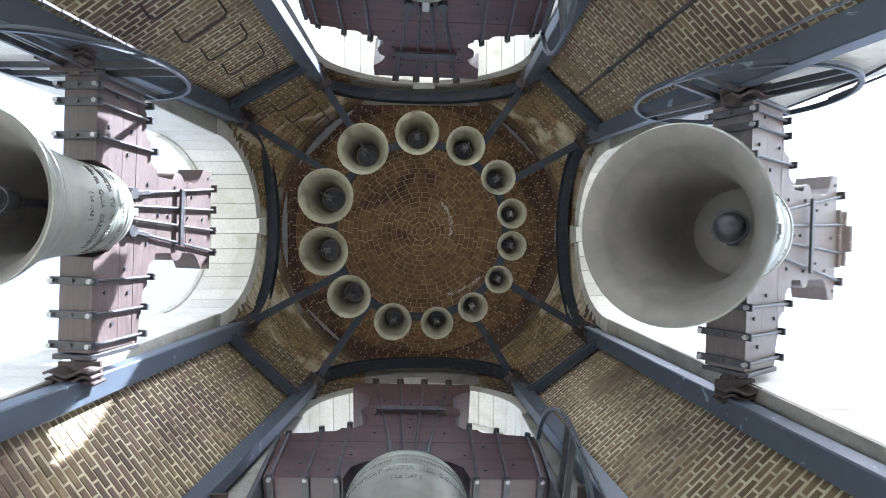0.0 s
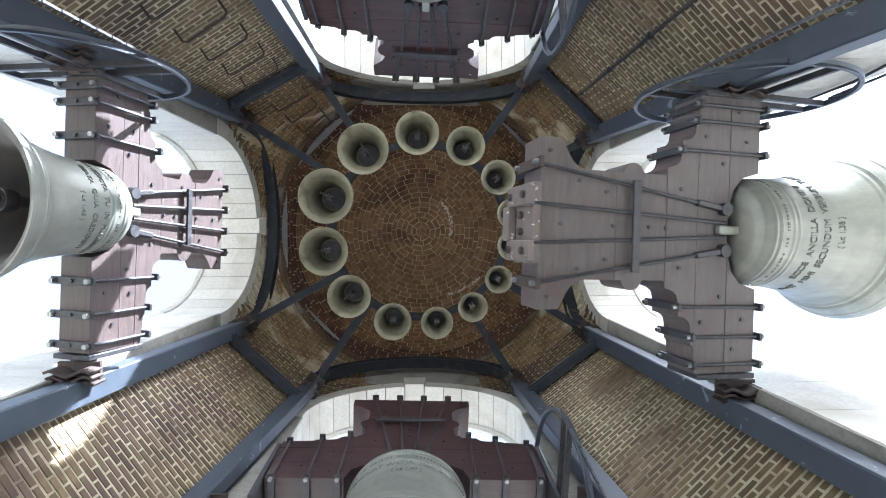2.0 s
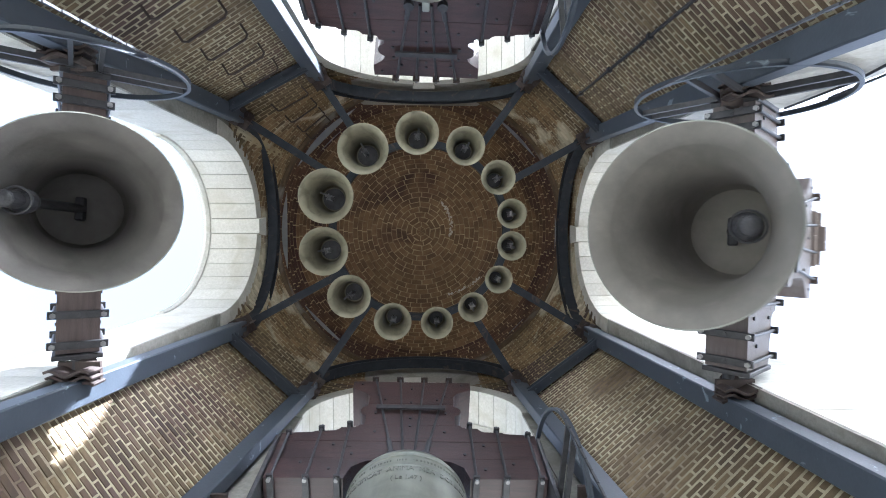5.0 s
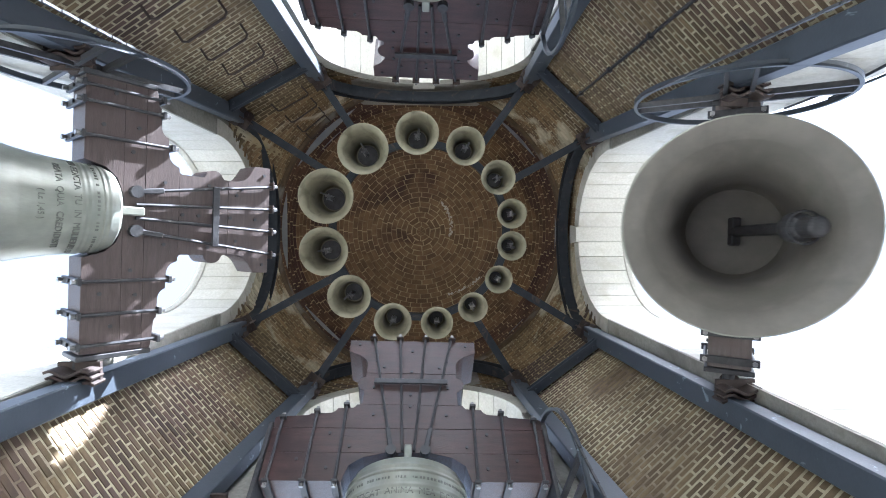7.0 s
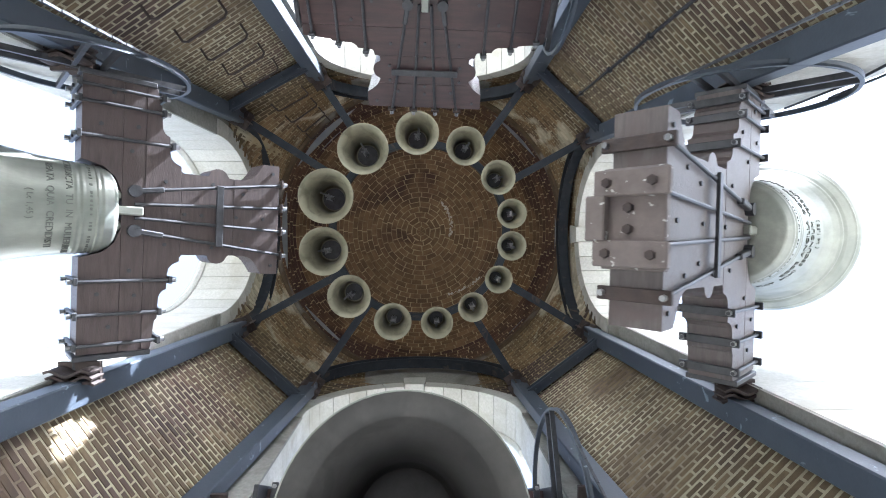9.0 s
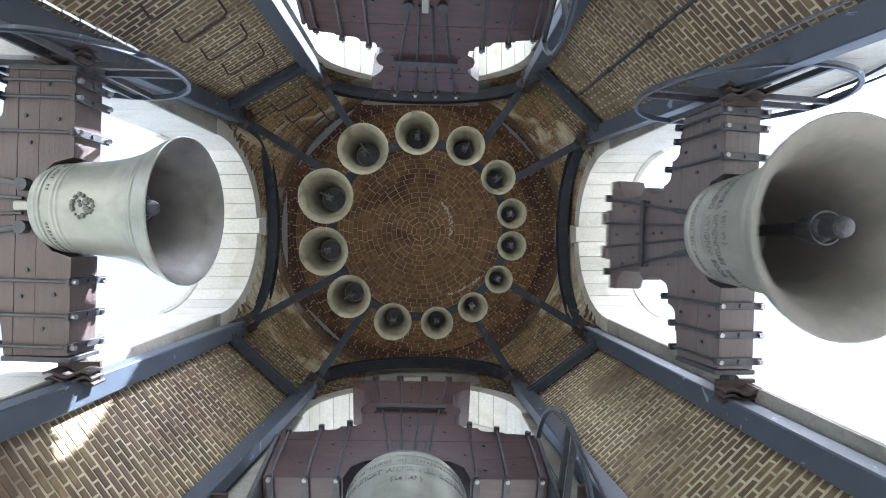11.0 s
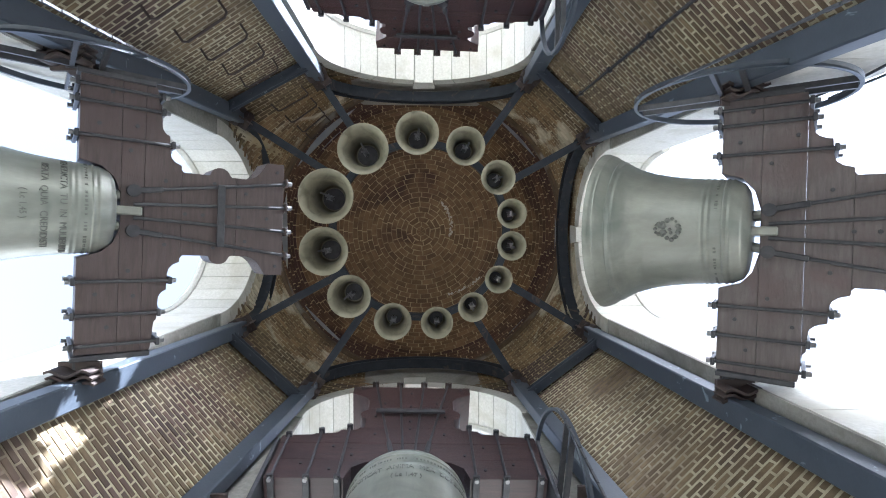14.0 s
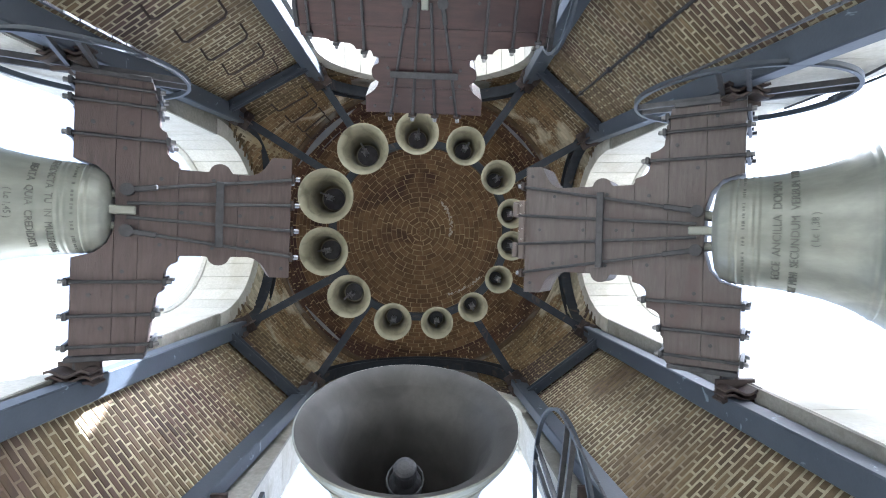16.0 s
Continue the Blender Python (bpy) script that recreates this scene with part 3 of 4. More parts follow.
def swinging_bell(name, label, at, d, wood, letters=(), big_cap=False, crested=False, inner=None):
    """d: the bell's dimensions in metres. Built hanging, axle along y, the outside of the tower towards +x."""
    ob = thing(name, label, "bell", "large swinging bells", at)
    T, low, zt, neck = d["thick"], d["low"], d["top"], d["neck"]
    table = headstock_table(d)
    r, length, top = d["r"], d["length"], d["crown"]
    cuts = [low, low + 0.27, d["step"] - 0.27, d["step"] + 0.002, d["bar"][0] + 0.14, zt]
    hole = 0.60 * r
    minus, plus = d["ends"]
    for i, (z0, z1) in enumerate(zip(cuts, cuts[1:])):
        z1 -= 0.002
        zs = [z0 + (z1 - z0) * k / 40 for k in range(41)]
        if i < 3:
            zs = sorted(set(zs) | {q for q, _ in table if z0 < q < z1})
        right = [(min(yoke_half(z, table), plus), z) for z in zs]
        left = [(-min(yoke_half(z, table), minus), z) for z in zs]
        if i == 0:
            for sg, side in ((-1, left), (1, right)):
                bm = bmesh.new()
                prism(bm, side + [(sg * hole * 0.40, z1), (sg * hole * 0.75, z1 - 0.04), (sg * hole * 0.97, z1 - 0.12), (sg * (hole + 0.03), z0)], -T, T, 0.002)
                part("headstock_beam", bm, wood, ob)
            continue
        bm = bmesh.new()
        prism(bm, right + left[::-1], -T + (0.0015 if i % 2 else 0), T - (0.0015 if i % 2 else 0), 0.002)
        part("headstock_beam", bm, wood, ob)
    # blocks and plates on the far end of the headstock
    ve = d["rods"]
    if big_cap:
        bm = bmesh.new()
        box(bm, -T - 0.03, T + 0.03, -0.29, 0.29, zt, zt + 0.06, bevel=0.008)
        part("top_block", bm, CAP_WOOD, ob)
        for y in (-0.2, 0.2):
            bm = bmesh.new()
            box(bm, -T - 0.06, T + 0.06, y - 0.075, y + 0.075, zt + 0.06, zt + 0.11, bevel=0.008)
            part("top_board", bm, CAP_WOOD, ob)
            for x in (-0.13, 0.13):
                shared("nut", NUT_DARK_MESH, ob, pose(x, y, zt + 0.12))
        bm = bmesh.new()
        box(bm, T - 0.02, T + 0.10, -0.13, 0.13, zt + 0.062, zt + 0.13, bevel=0.008)
        part("top_board", bm, CAP_WOOD, ob)
        for x in (-0.06, 0.06):
            shared("nut", NUT_DARK_MESH, ob, pose(0.02, x, zt + 0.075))
    for y in (-ve, ve) if big_cap else (-ve, -0.33 * ve, 0.33 * ve, ve):
        bm = bmesh.new()
        box(bm, -T - 0.06, T + 0.06, y - 0.04, y + 0.04, zt, zt + (0.035 if big_cap else 0.018), bevel=0.004)
        part("top_plate", bm, RUST, ob, "iron clamp plate across the headstock's end")
        for x in (-T - 0.025, T + 0.025):
            shared("nut", NUT_MESH, ob, pose(x, y, zt + 0.05))
    # straps round the arms
    for sg, limit in ((-1, minus), (1, plus)):
        for y, zhi in d["straps"]:
            y = min(y, limit - 0.075)
            zlo, zhi = low - 0.02, zhi - 0.03
            bm = bmesh.new()
            for x in (-T - 0.02, T + 0.02):
                rod(bm, (x, sg * y, zlo - 0.03), (x, sg * y, zhi + 0.05), 0.014)
            for z in (zlo, zhi):
                box(bm, -T - 0.055, T + 0.055, sg * y - 0.03, sg * y + 0.03, z - 0.014, z + 0.014, bevel=0.004)
            part("strap", bm, IRON, ob, "dark iron strap with threaded rods")
            for x in (-T - 0.02, T + 0.02):
                for z in (zlo - 0.03, zhi + 0.03):
                    shared("nut", NUT_MESH, ob, pose(x, sg * y, z))
            shared("bolt_head", BOLT_MESH, ob, pose(0, sg * y, zlo - 0.02))
        bm = bmesh.new()
        box(bm, -T - 0.025, T + 0.025, sg * limit - 0.02 + sg * 0.02, sg * limit + 0.02 + sg * 0.02, min(low, -0.06), d["straps"][2][1] - 0.08, bevel=0.005)
        part("end_plate", bm, IRON, ob)
        bm = bmesh.new()
        rod(bm, (0, sg * limit, 0), (0, sg * (limit + 0.24), 0), 0.045, 16)
        part("axle", bm, IRON, ob, "steel axle pin")
    # long hanger rods and their crossbar, both faces
    wc, vc = d["bar"]
    for x in (-T - 0.025, T + 0.025):
        for y0, y1 in ((-0.16, -ve), (-0.055, -0.33 * ve), (0.055, 0.33 * ve), (0.16, ve)):
            bm = bmesh.new()
            lo, hi = Vector((x, y0, top + 0.10)), Vector((x, y1, zt + 0.06))
            rod(bm, lo, hi, 0.014)
            if abs(y0) > 0.1:
                q = lo + (hi - lo) * 0.02
                bar(bm, q, q + (hi - lo) * 0.14, 0.045, 0.05, (1, 0, 0), 0.008)
                bmesh.ops.create_cone(bm, cap_ends=True, segments=12, radius1=0.05, radius2=0.05, depth=0.06, matrix=Matrix.Translation(lo) @ pose(0, 0, 0, 0, 90, 0))
            part("hanger_rod", bm, IRON, ob, "long iron hanger rod")
        bm = bmesh.new()
        xs = x + (-0.02 if x < 0 else 0.02)
        box(bm, xs - 0.012, xs + 0.012, -vc, vc, wc - 0.03, wc + 0.03, bevel=0.004)
        part("crossbar", bm, IRON, ob)
        h1 = d["step"]
        spots = [(0.0, wc - 0.28), (0.0, wc + 0.16), (0.0, zt - 0.16), (0.0, wc - 0.14), (0.8 * neck, wc - 0.05), (0.8 * neck, zt - 0.3), (0.85 * d["flare"], zt - 0.07), (0.62 * neck, wc + 0.22), (0.75 * neck, h1 - 0.12)]
        spots += [(d["straps"][0][0] + 0.1, low + 0.12), (d["straps"][0][0] + 0.12, h1 - 0.33), (d["straps"][1][0] + 0.1, low + 0.2), (d["straps"][0][0] - 0.08, low + 0.33)]
        for y, z in spots:
            for sg in (-1, 1) if y else (1,):
                shared("bolt_head", BOLT_MESH, ob, Matrix.Translation((math.copysign(T + 0.004, x), sg * y, z)) @ pose(0, 0, 0, 0, 90, 0))
    # the bell itself
    h = length + top
    out, inn = bell_shells(r, h)
    shell = part("shell", out, BRONZE, ob, "grey-green cast bronze bell", smooth=True, at=pose(0, 0, -length))
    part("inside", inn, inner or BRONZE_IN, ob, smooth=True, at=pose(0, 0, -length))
    for k in range(4):
        bm = bmesh.new()
        a = k * math.pi / 2 + math.pi / 4
        tube(bm, [(0.11 * math.cos(a), 0.17 * math.sin(a), top - 0.03), (0.13 * math.cos(a), 0.20 * math.sin(a), top + 0.10), (0.05 * math.cos(a), 0.07 * math.sin(a), top + 0.17)], 0.04)
        part("cannon", bm, BRONZE, ob, "bronze crown loop")
    bm = bmesh.new()
    box(bm, -T - 0.05, T + 0.05, -0.035, 0.035, top - 0.04, top + 0.16, bevel=0.01)
    part("crown_clamp", bm, BRONZE, ob, "metal clamp that holds the bell's crown")
    clap = part("clapper", clapper_mesh(r, h), IRON, ob, "dark iron clapper", at=pose(0, 0, -length + 0.86 * h))
    # drive wheel
    wheel_side, wheel_r = d["wheel"]
    y = wheel_side * ((plus if wheel_side > 0 else minus) + 0.065)
    bm = bmesh.new()
    lathe(bm, [(wheel_r - 0.028, -0.022), (wheel_r, -0.022), (wheel_r - 0.012, 0), (wheel_r, 0.022), (wheel_r - 0.028, 0.022), (wheel_r - 0.028, -0.022)], 72)
    wheel = part("wheel", bm, STEEL, ob, "blue-grey grooved drive wheel", at=pose(0, y, 0, 90, 0, 0))
    for off in (-0.09, 0.09):
        for k in range(2):
            bm = bmesh.new()
            e = math.sqrt((wheel_r - 0.02) ** 2 - off ** 2)
            a, b = ((off, -e, 0), (off, e, 0)) if k else ((-e, off, 0), (e, off, 0))
            bar(bm, a, b, 0.03, 0.045, (0, 0, 1))
            part("spoke", bm, IRON, wheel)
    bm = bmesh.new()
    bmesh.ops.create_cone(bm, cap_ends=True, segments=24, radius1=0.13, radius2=0.13, depth=0.06)
    part("hub", bm, IRON, wheel)
    for text, k, size, face in letters:
        letter_band(text, r, h, k, size, face, shell)
    if crested:
        crest(r, h, 0.52, 0, shell)
    if not letters:
        bar_lines(r, h, ((0.68, 0.62, 0.036), (0.58, 0.50, 0.036), (0.48, 0.42, 0.036)), 180, shell)
    bar_lines(r, h, ((0.80, 5.6 * bell_outer(r, h, 0.8), 0.022),), 180, shell)
    return ob, clap


def crest(r, h, k, face, shell):
    """A small cast coat of arms, as a plain lumpy relief."""
    rnd = random.Random(5)
    bm = bmesh.new()
    for i in range(16):
        a = 2 * math.pi * i / 16
        x, z = 0.07 * math.cos(a) * (1 + 0.3 * math.sin(3 * a)), k * h + 0.085 * math.sin(a)
        q = bell_outer(r, h, z / h)
        t = radians(face) + x / q
        bmesh.ops.create_icosphere(bm, subdivisions=1, radius=rnd.uniform(0.012, 0.024), matrix=Matrix.Translation((q * math.cos(t), q * math.sin(t), z)))
    for i in range(7):
        x, z = rnd.uniform(-0.035, 0.035), k * h + rnd.uniform(-0.05, 0.05)
        q = bell_outer(r, h, z / h)
        t = radians(face) + x / q
        bmesh.ops.create_icosphere(bm, subdivisions=1, radius=rnd.uniform(0.014, 0.026), matrix=Matrix.Translation((q * math.cos(t), q * math.sin(t), z)))
    part("crest", bm, INK, shell, "dark cast relief of a crest", smooth=True)


def bar_lines(r, h, rows, face, shell):
    """Unreadable lettering as rows of small raised bars."""
    rnd = random.Random(11)
    for k, length, size in rows:
        bm = bmesh.new()
        x = -length / 2
        while x < length / 2:
            w = rnd.uniform(0.008, 0.022)
            q = bell_outer(r, h, k)
            t = radians(face) + x / q
            m = Matrix.Translation((q * math.cos(t), q * math.sin(t), k * h)) @ pose(0, 0, 0, 0, 0, math.degrees(t))
            e = size * rnd.uniform(0.3, 0.5)
            box(bm, -0.01, 0.004, -w / 2, w / 2, -e, e, m)
            x += w + (0.05 if rnd.random() < 0.22 else rnd.uniform(0.012, 0.02))
        tagged(part("inscription", bm, INK, shell, "dark raised bars of worn lettering"), kind="stuff")


def letter_band(text, r, h, k, size, face, shell):
    """Raised letters bent round the bell at the share k of its height, centred on the way face (degrees)."""
    cu = bpy.data.curves.new("inscription", "FONT")
    cu.body, cu.size, cu.align_x, cu.extrude, cu.resolution_u = text, size, "CENTER", 0.004, 3
    tmp = new("inscription", cu)
    dg = bpy.context.evaluated_depsgraph_get()
    me = bpy.data.meshes.new_from_object(tmp.evaluated_get(dg))
    bpy.data.objects.remove(tmp)
    rr = bell_outer(r, h, k)
    for v in me.vertices:
        z = k * h + v.co.y
        q = bell_outer(r, h, z / h) + 0.002 + v.co.z
        a = radians(face) + v.co.x / rr
        v.co = (q * math.cos(a), q * math.sin(a), z)
    me.materials.clear()
    me.materials.append(INK)
    ob = new("inscription", me)
    ob.parent = shell
    tagged(ob, "dark raised inscription letters", kind="stuff")


# name: place of the axle, yaw, lean of the axle
AXLES = {
    "east": (Vector((2.548, -0.012, 3.871)), 1.7, -1.4),
    "south": (Vector((-0.154, 2.542, 4.19)), 91.7, 0.1),
    "west": (Vector((-2.657, -0.192, 3.896)), 181.9, 1.5),
    "north": (Vector((0.038, -2.466, 4.387)), -88.1, -1.3),
}
# straps: distance along the axle and height; bar: height and half length; ends: where the two arms end
SIZES = {
    "east": dict(thick=0.155, low=-0.075, top=1.775, neck=0.40, flare=0.615, step=0.745, straps=((0.598, 0.671), (0.83, 0.542), (1.048, 0.523)), bar=(1.03, 0.339), rods=0.43, ends=(1.03, 1.12), r=0.715, length=1.01, crown=0.15, wheel=(-1, 0.79)),
    "south": dict(thick=0.26, low=0.225, top=1.89, neck=0.485, flare=0.71, step=1.02, straps=((0.634, 1.023), (0.914, 0.947), (1.232, 0.875)), bar=(1.28, 0.385), rods=0.453, ends=(1.31, 1.31), r=0.92, length=1.04, crown=0.40, wheel=(-1, 0.98)),
    "west": dict(thick=0.138, low=-0.035, top=1.55, neck=0.352, flare=0.525, step=0.665, straps=((0.56, 0.62), (0.82, 0.545), (1.06, 0.54)), bar=(0.974, 0.273), rods=0.347, ends=(1.13, 1.02), r=0.577, length=0.85, crown=0.22, wheel=(1, 0.73)),
    "north": dict(thick=0.19, low=0.0, top=1.38, neck=0.44, flare=0.585, step=0.83, straps=((0.571, 0.817), (0.829, 0.748), (1.07, 0.67)), bar=(0.978, 0.329), rods=0.346, ends=(1.16, 1.14), r=0.66, length=0.95, crown=0.24, wheel=(1, 0.78)),
}


def swing_pose(key, phi):
    p, yaw, lean = AXLES[key]
    return Matrix.Translation(p) @ pose(0, 0, 0, 0, 0, yaw) @ pose(0, 0, 0, lean) @ pose(0, 0, 0, 0, -phi)


EAST = swinging_bell("swinging_bell", "large grey-green bronze bell on a weathered brown wooden headstock", swing_pose("east", 0), SIZES["east"], WOOD_GREY,
                     [("ECCE  ANCILLA  DOMINI", 0.60, 0.075, 180), ("FIAT  MIHI  SECUNDUM  VERBUM  TUUM", 0.51, 0.072, 180), ("( Lc 1,38 )", 0.42, 0.06, 180)], big_cap=True, crested=True)
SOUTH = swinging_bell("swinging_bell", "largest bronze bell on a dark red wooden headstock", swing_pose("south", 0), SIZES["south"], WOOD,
                      [("MAGNIFICAT  ANIMA  MEA  DOMINUM", 0.70, 0.075, 180), ("( Lc 1,47 )", 0.62, 0.065, 180)], inner=BRONZE_SHADED)
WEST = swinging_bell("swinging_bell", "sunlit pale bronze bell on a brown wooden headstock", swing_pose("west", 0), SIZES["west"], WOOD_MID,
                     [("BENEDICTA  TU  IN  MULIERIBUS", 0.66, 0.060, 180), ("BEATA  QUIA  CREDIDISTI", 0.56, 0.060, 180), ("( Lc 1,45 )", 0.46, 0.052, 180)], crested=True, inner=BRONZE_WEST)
NORTH = swinging_bell("swinging_bell", "bronze bell on a dark red wooden headstock with iron straps", swing_pose("north", 0), SIZES["north"], WOOD)


# ---- bearings on the posts ----


def bearing(name, z, key):
    """A plummer block on a bracket of three wavy plates."""
    p = post_at(name, z)
    side = name.split("_")[0]
    o, al, *_ = SIDES[side]
    mid = AXLES[key][0]
    sg = 1 if (mid - p).dot(al) > 0 else -1
    axle = Vector(mid)
    ob = thing("bearing", "rusty iron bearing bracket bolted to a steel post", "bearing", "bell bearings", Matrix.Translation(p))
    ax = p + al * sg * 0.16
    ax = Vector((axle.x if abs(o.x) else ax.x, axle.y if abs(o.y) else ax.y, axle.z)) - p
    bm = bmesh.new()
    bar(bm, ax - al * 0.09, ax + al * 0.09, 0.13, 0.14, (0, 0, 1), 0.03)
    part("block", bm, RUST, ob)
    for k in range(3):
        bm = bmesh.new()
        pts = []
        for i in range(15):
            q = i / 14
            pts.append(ax + o * (-0.17 + 0.34 * q) + al * sg * (-0.09 + 0.05 * k + 0.022 * math.sin(q * 9)) + Vector((0, 0, -0.1 - 0.02 * k)))
        strip(bm, pts, 0.02, (0, 0, 0.14))
        part("bracket_plate", bm, RUST, ob)
    bm = bmesh.new()
    bar(bm, ax - o * max(0.16, ax.dot(o) + 0.05) + Vector((0, 0, -0.06)), ax + o * 0.16 + Vector((0, 0, -0.06)), 0.14, 0.03, (0, 0, 1))
    part("base_plate", bm, RUST, ob)


for n in POSTS:
    k = n.split("_")[0]
    bearing(n, AXLES[k][0].z, k)

# ---- rungs and cables on the corner walls ----


def wall_point(corner, share, z, out=0.0):
    a, b, n = corner_frame(corner, z)
    return a + (b - a) * share - n * out


def rung(z, share0, share1, on_vault=False):
    bm = bmesh.new()
    if on_vault:
        p, q = (vault(t, z) for t in (share0, share1))
        n = ((p + q) / 2).xy.to_3d().normalized()
        pts = [p, p - n * 0.14, p - n * 0.16 + (q - p) * 0.06, q - n * 0.16 - (q - p) * 0.06, q - n * 0.14, q]
    else:
        pts = [wall_point("northwest", share0, z), wall_point("northwest", share0, z, 0.13), wall_point("northwest", share0 + 0.03, z, 0.16),
               wall_point("northwest", share1 - 0.03, z, 0.16), wall_point("northwest", share1, z, 0.13), wall_point("northwest", share1, z)]
    tube(bm, pts, 0.013, 6)
    ob = part("rung", bm, RUST)
    tagged(ob, "rusty iron climbing rung set in the brick wall", "rung", "climbing rungs")


for k in range(11):
    rung(0.92 + 0.53 * k, 0.37, 0.73)
for k in range(4):
    rung(7.42 + 0.42 * k, -2.435, -2.26, True)

bm = bmesh.new()
tube(bm, [wall_point("northeast", 0.53, z, 0.03) for z in (FLOOR_Z, 2.0, 4.0, 6.0, 7.0)], 0.016, 6)
for z in (2.4, 3.4, 4.4, 5.4, 6.4):
    p = wall_point("northeast", 0.53, z, 0.03)
    bmesh.ops.create_cube(bm, size=0.05, matrix=Matrix.Translation(p))
tagged(part("cable", bm, IRON), "grey cable clipped up the brick wall", "cable")



def drive_chain(key, y_or_x, wheel_r):
    """Two strands from a drive wheel's rim down to a small sprocket near the floor."""
    p = AXLES[key][0]
    o, al, *_ = SIDES[key]
    c = Vector(p)
    if abs(o.x):
        c.y = y_or_x
    else:
        c.x = y_or_x
    foot = Vector((c.x, c.y, FLOOR_Z + 0.12))
    ob = thing("drive_chain", "dark roller chain running down from a bell's drive wheel", "chain", "drive chains", Matrix.Translation(foot))
    for sg in (-1, 1):
        bm = bmesh.new()
        a, b = c + o * sg * wheel_r * 0.99 - foot, o * sg * 0.11
        n = 70
        for i in range(n):
            q = a + (b - a) * (i + 0.5) / n
            h = (b - a) / n * (0.62 if i % 2 else 0.5)
            bar(bm, q - h, q + h, 0.022 if i % 2 else 0.012, 0.016, al)
        part("strand", bm, IRON, ob)
    bm = bmesh.new()
    m, _ = between((0, 0, 0), al)
    bmesh.ops.create_cone(bm, cap_ends=True, segments=20, radius1=0.11, radius2=0.11, depth=0.03, matrix=m)
    part("sprocket", bm, IRON, ob)
    bm = bmesh.new()
    box(bm, -0.1, 0.1, -0.1, 0.1, -0.12, -0.03)
    part("foot", bm, IRON, ob)


drive_chain("east", -0.012 - 1.095, 0.79)
drive_chain("west", -0.192 - 1.085, 0.73)
drive_chain("south", -0.154 + 1.375, 0.98)

bm = bmesh.new()
tube(bm, [(3.37, -1.16, 4.4), (3.30, -1.16, 3.6), (3.10, -1.16, 2.9), (2.9, -1.16, 2.2), (2.85, -1.16, 0.5)], 0.012, 6)
tagged(part("cable", bm, IRON), "thin black cable fixed along the granite jamb", "cable")

# ---- an unseen tower, added to keep the sun off the east side ----
S2 = Vector((SUN_WAY.x, SUN_WAY.y, 0)).normalized()
P2 = Vector((-S2.y, S2.x, 0))
bm = bmesh.new()
m2 = Matrix.Translation(S2 * 19) @ pose(0, 0, 0, 0, 0, math.degrees(math.atan2(S2.y, S2.x)))
box(bm, -3.5, 3.5, BLOCKER_EDGE, BLOCKER_EDGE + 7, GROUND_Z, 19, m2)
sun_blocker = thing("unseen_sun_blocker", "unseen granite tower added to shade the east side", "tower")
part("body", bm, STONE_WALL, sun_blocker)
bm = bmesh.new()
bmesh.ops.create_cone(bm, cap_ends=True, segments=8, radius1=4.4, radius2=0.2, depth=4, matrix=m2 @ Matrix.Translation((0, BLOCKER_EDGE + 3.5, 21)))
part("roof", bm, LEAD, sun_blocker)

# ---- bricks of the corner walls ----


def brick_mesh(seed):
    rnd = random.Random(seed)
    bm = bmesh.new()
    y = 0.0035
    j = lambda: rnd.uniform(-0.0035, 0.0035)
    back = [bm.verts.new((x + j(), 0.004, z + j())) for x, z in ((-0.5, -0.5), (0.5, -0.5), (0.5, 0.5), (-0.5, 0.5))]
    for v in back:
        v.co.x *= BRICK_L
        v.co.z *= BRICK_H
    front = [bm.verts.new((v.co.x * 0.965 + j(), -y + j() * 0.4, v.co.z * 0.90 + j() * 0.5)) for v in back]
    bm.faces.new(front)
    for i in range(4):
        bm.faces.new((back[i], back[(i + 1) % 4], front[(i + 1) % 4], front[i]))
    return mesh_of(bm, "brick", BRICK)


COURSE, BRICK_L, BRICK_H = 0.066, 0.165, 0.049
KINDS = [brick_mesh(k) for k in range(9)]
brick_random = random.Random(7)
for corner, wall in WALLS.items():
    verts, faces = [], []
    made = 0
    row = 0
    z = 1.25
    lo = 2.35 if corner in ("southeast", "northeast", "northwest") else 2.2
    while z < NODE_Z:
        a, b, n = corner_frame(corner, z)
        width = (b - a).length
        u = (b - a) / width
        count = round(width / 0.182)
        pitch = width / count
        shift = (0.5 if row % 2 else 0.0) + brick_random.uniform(-0.06, 0.06)
        for i in range(-1, count + 1):
            s0, s1 = (i + shift) * pitch, (i + shift) * pitch + pitch - 0.016
            s0, s1 = max(s0, -0.04), min(s1, width + 0.04)
            if s1 - s0 < 0.05:
                continue
            me = brick_random.choice(KINDS)
            p = a + u * (s0 + s1) / 2
            p.z = z + brick_random.uniform(-0.003, 0.003)
            m = Matrix((u, n, Vector((0, 0, 1)))).transposed().to_4x4()
            m.translation = p
            m = m @ Matrix.Diagonal(((s1 - s0) / BRICK_L, 1, brick_random.uniform(0.9, 1.06), 1))
            if z >= lo and made < 300:
                ob = new("brick", me)
                ob.parent = wall
                ob.matrix_basis = m
                made += 1
            else:
                base = len(verts)
                verts += [m @ v.co for v in me.vertices]
                faces += [[base + k for k in f.vertices] for f in me.polygons]
        z += COURSE
        row += 1
    tagged(joined("brickwork", verts, faces, BRICK_REST, wall), kind="stuff")

# ---- bricks of the pendentives ----


def on_corner(theta):
    """True over a corner wall, false over an arch."""
    r = octagon_r(theta)
    p = Vector((math.cos(theta), math.sin(theta), 0)) * r
    return all(abs(p.dot(o) - d) > 1e-3 for o, a, d, *_ in SIDES.values())


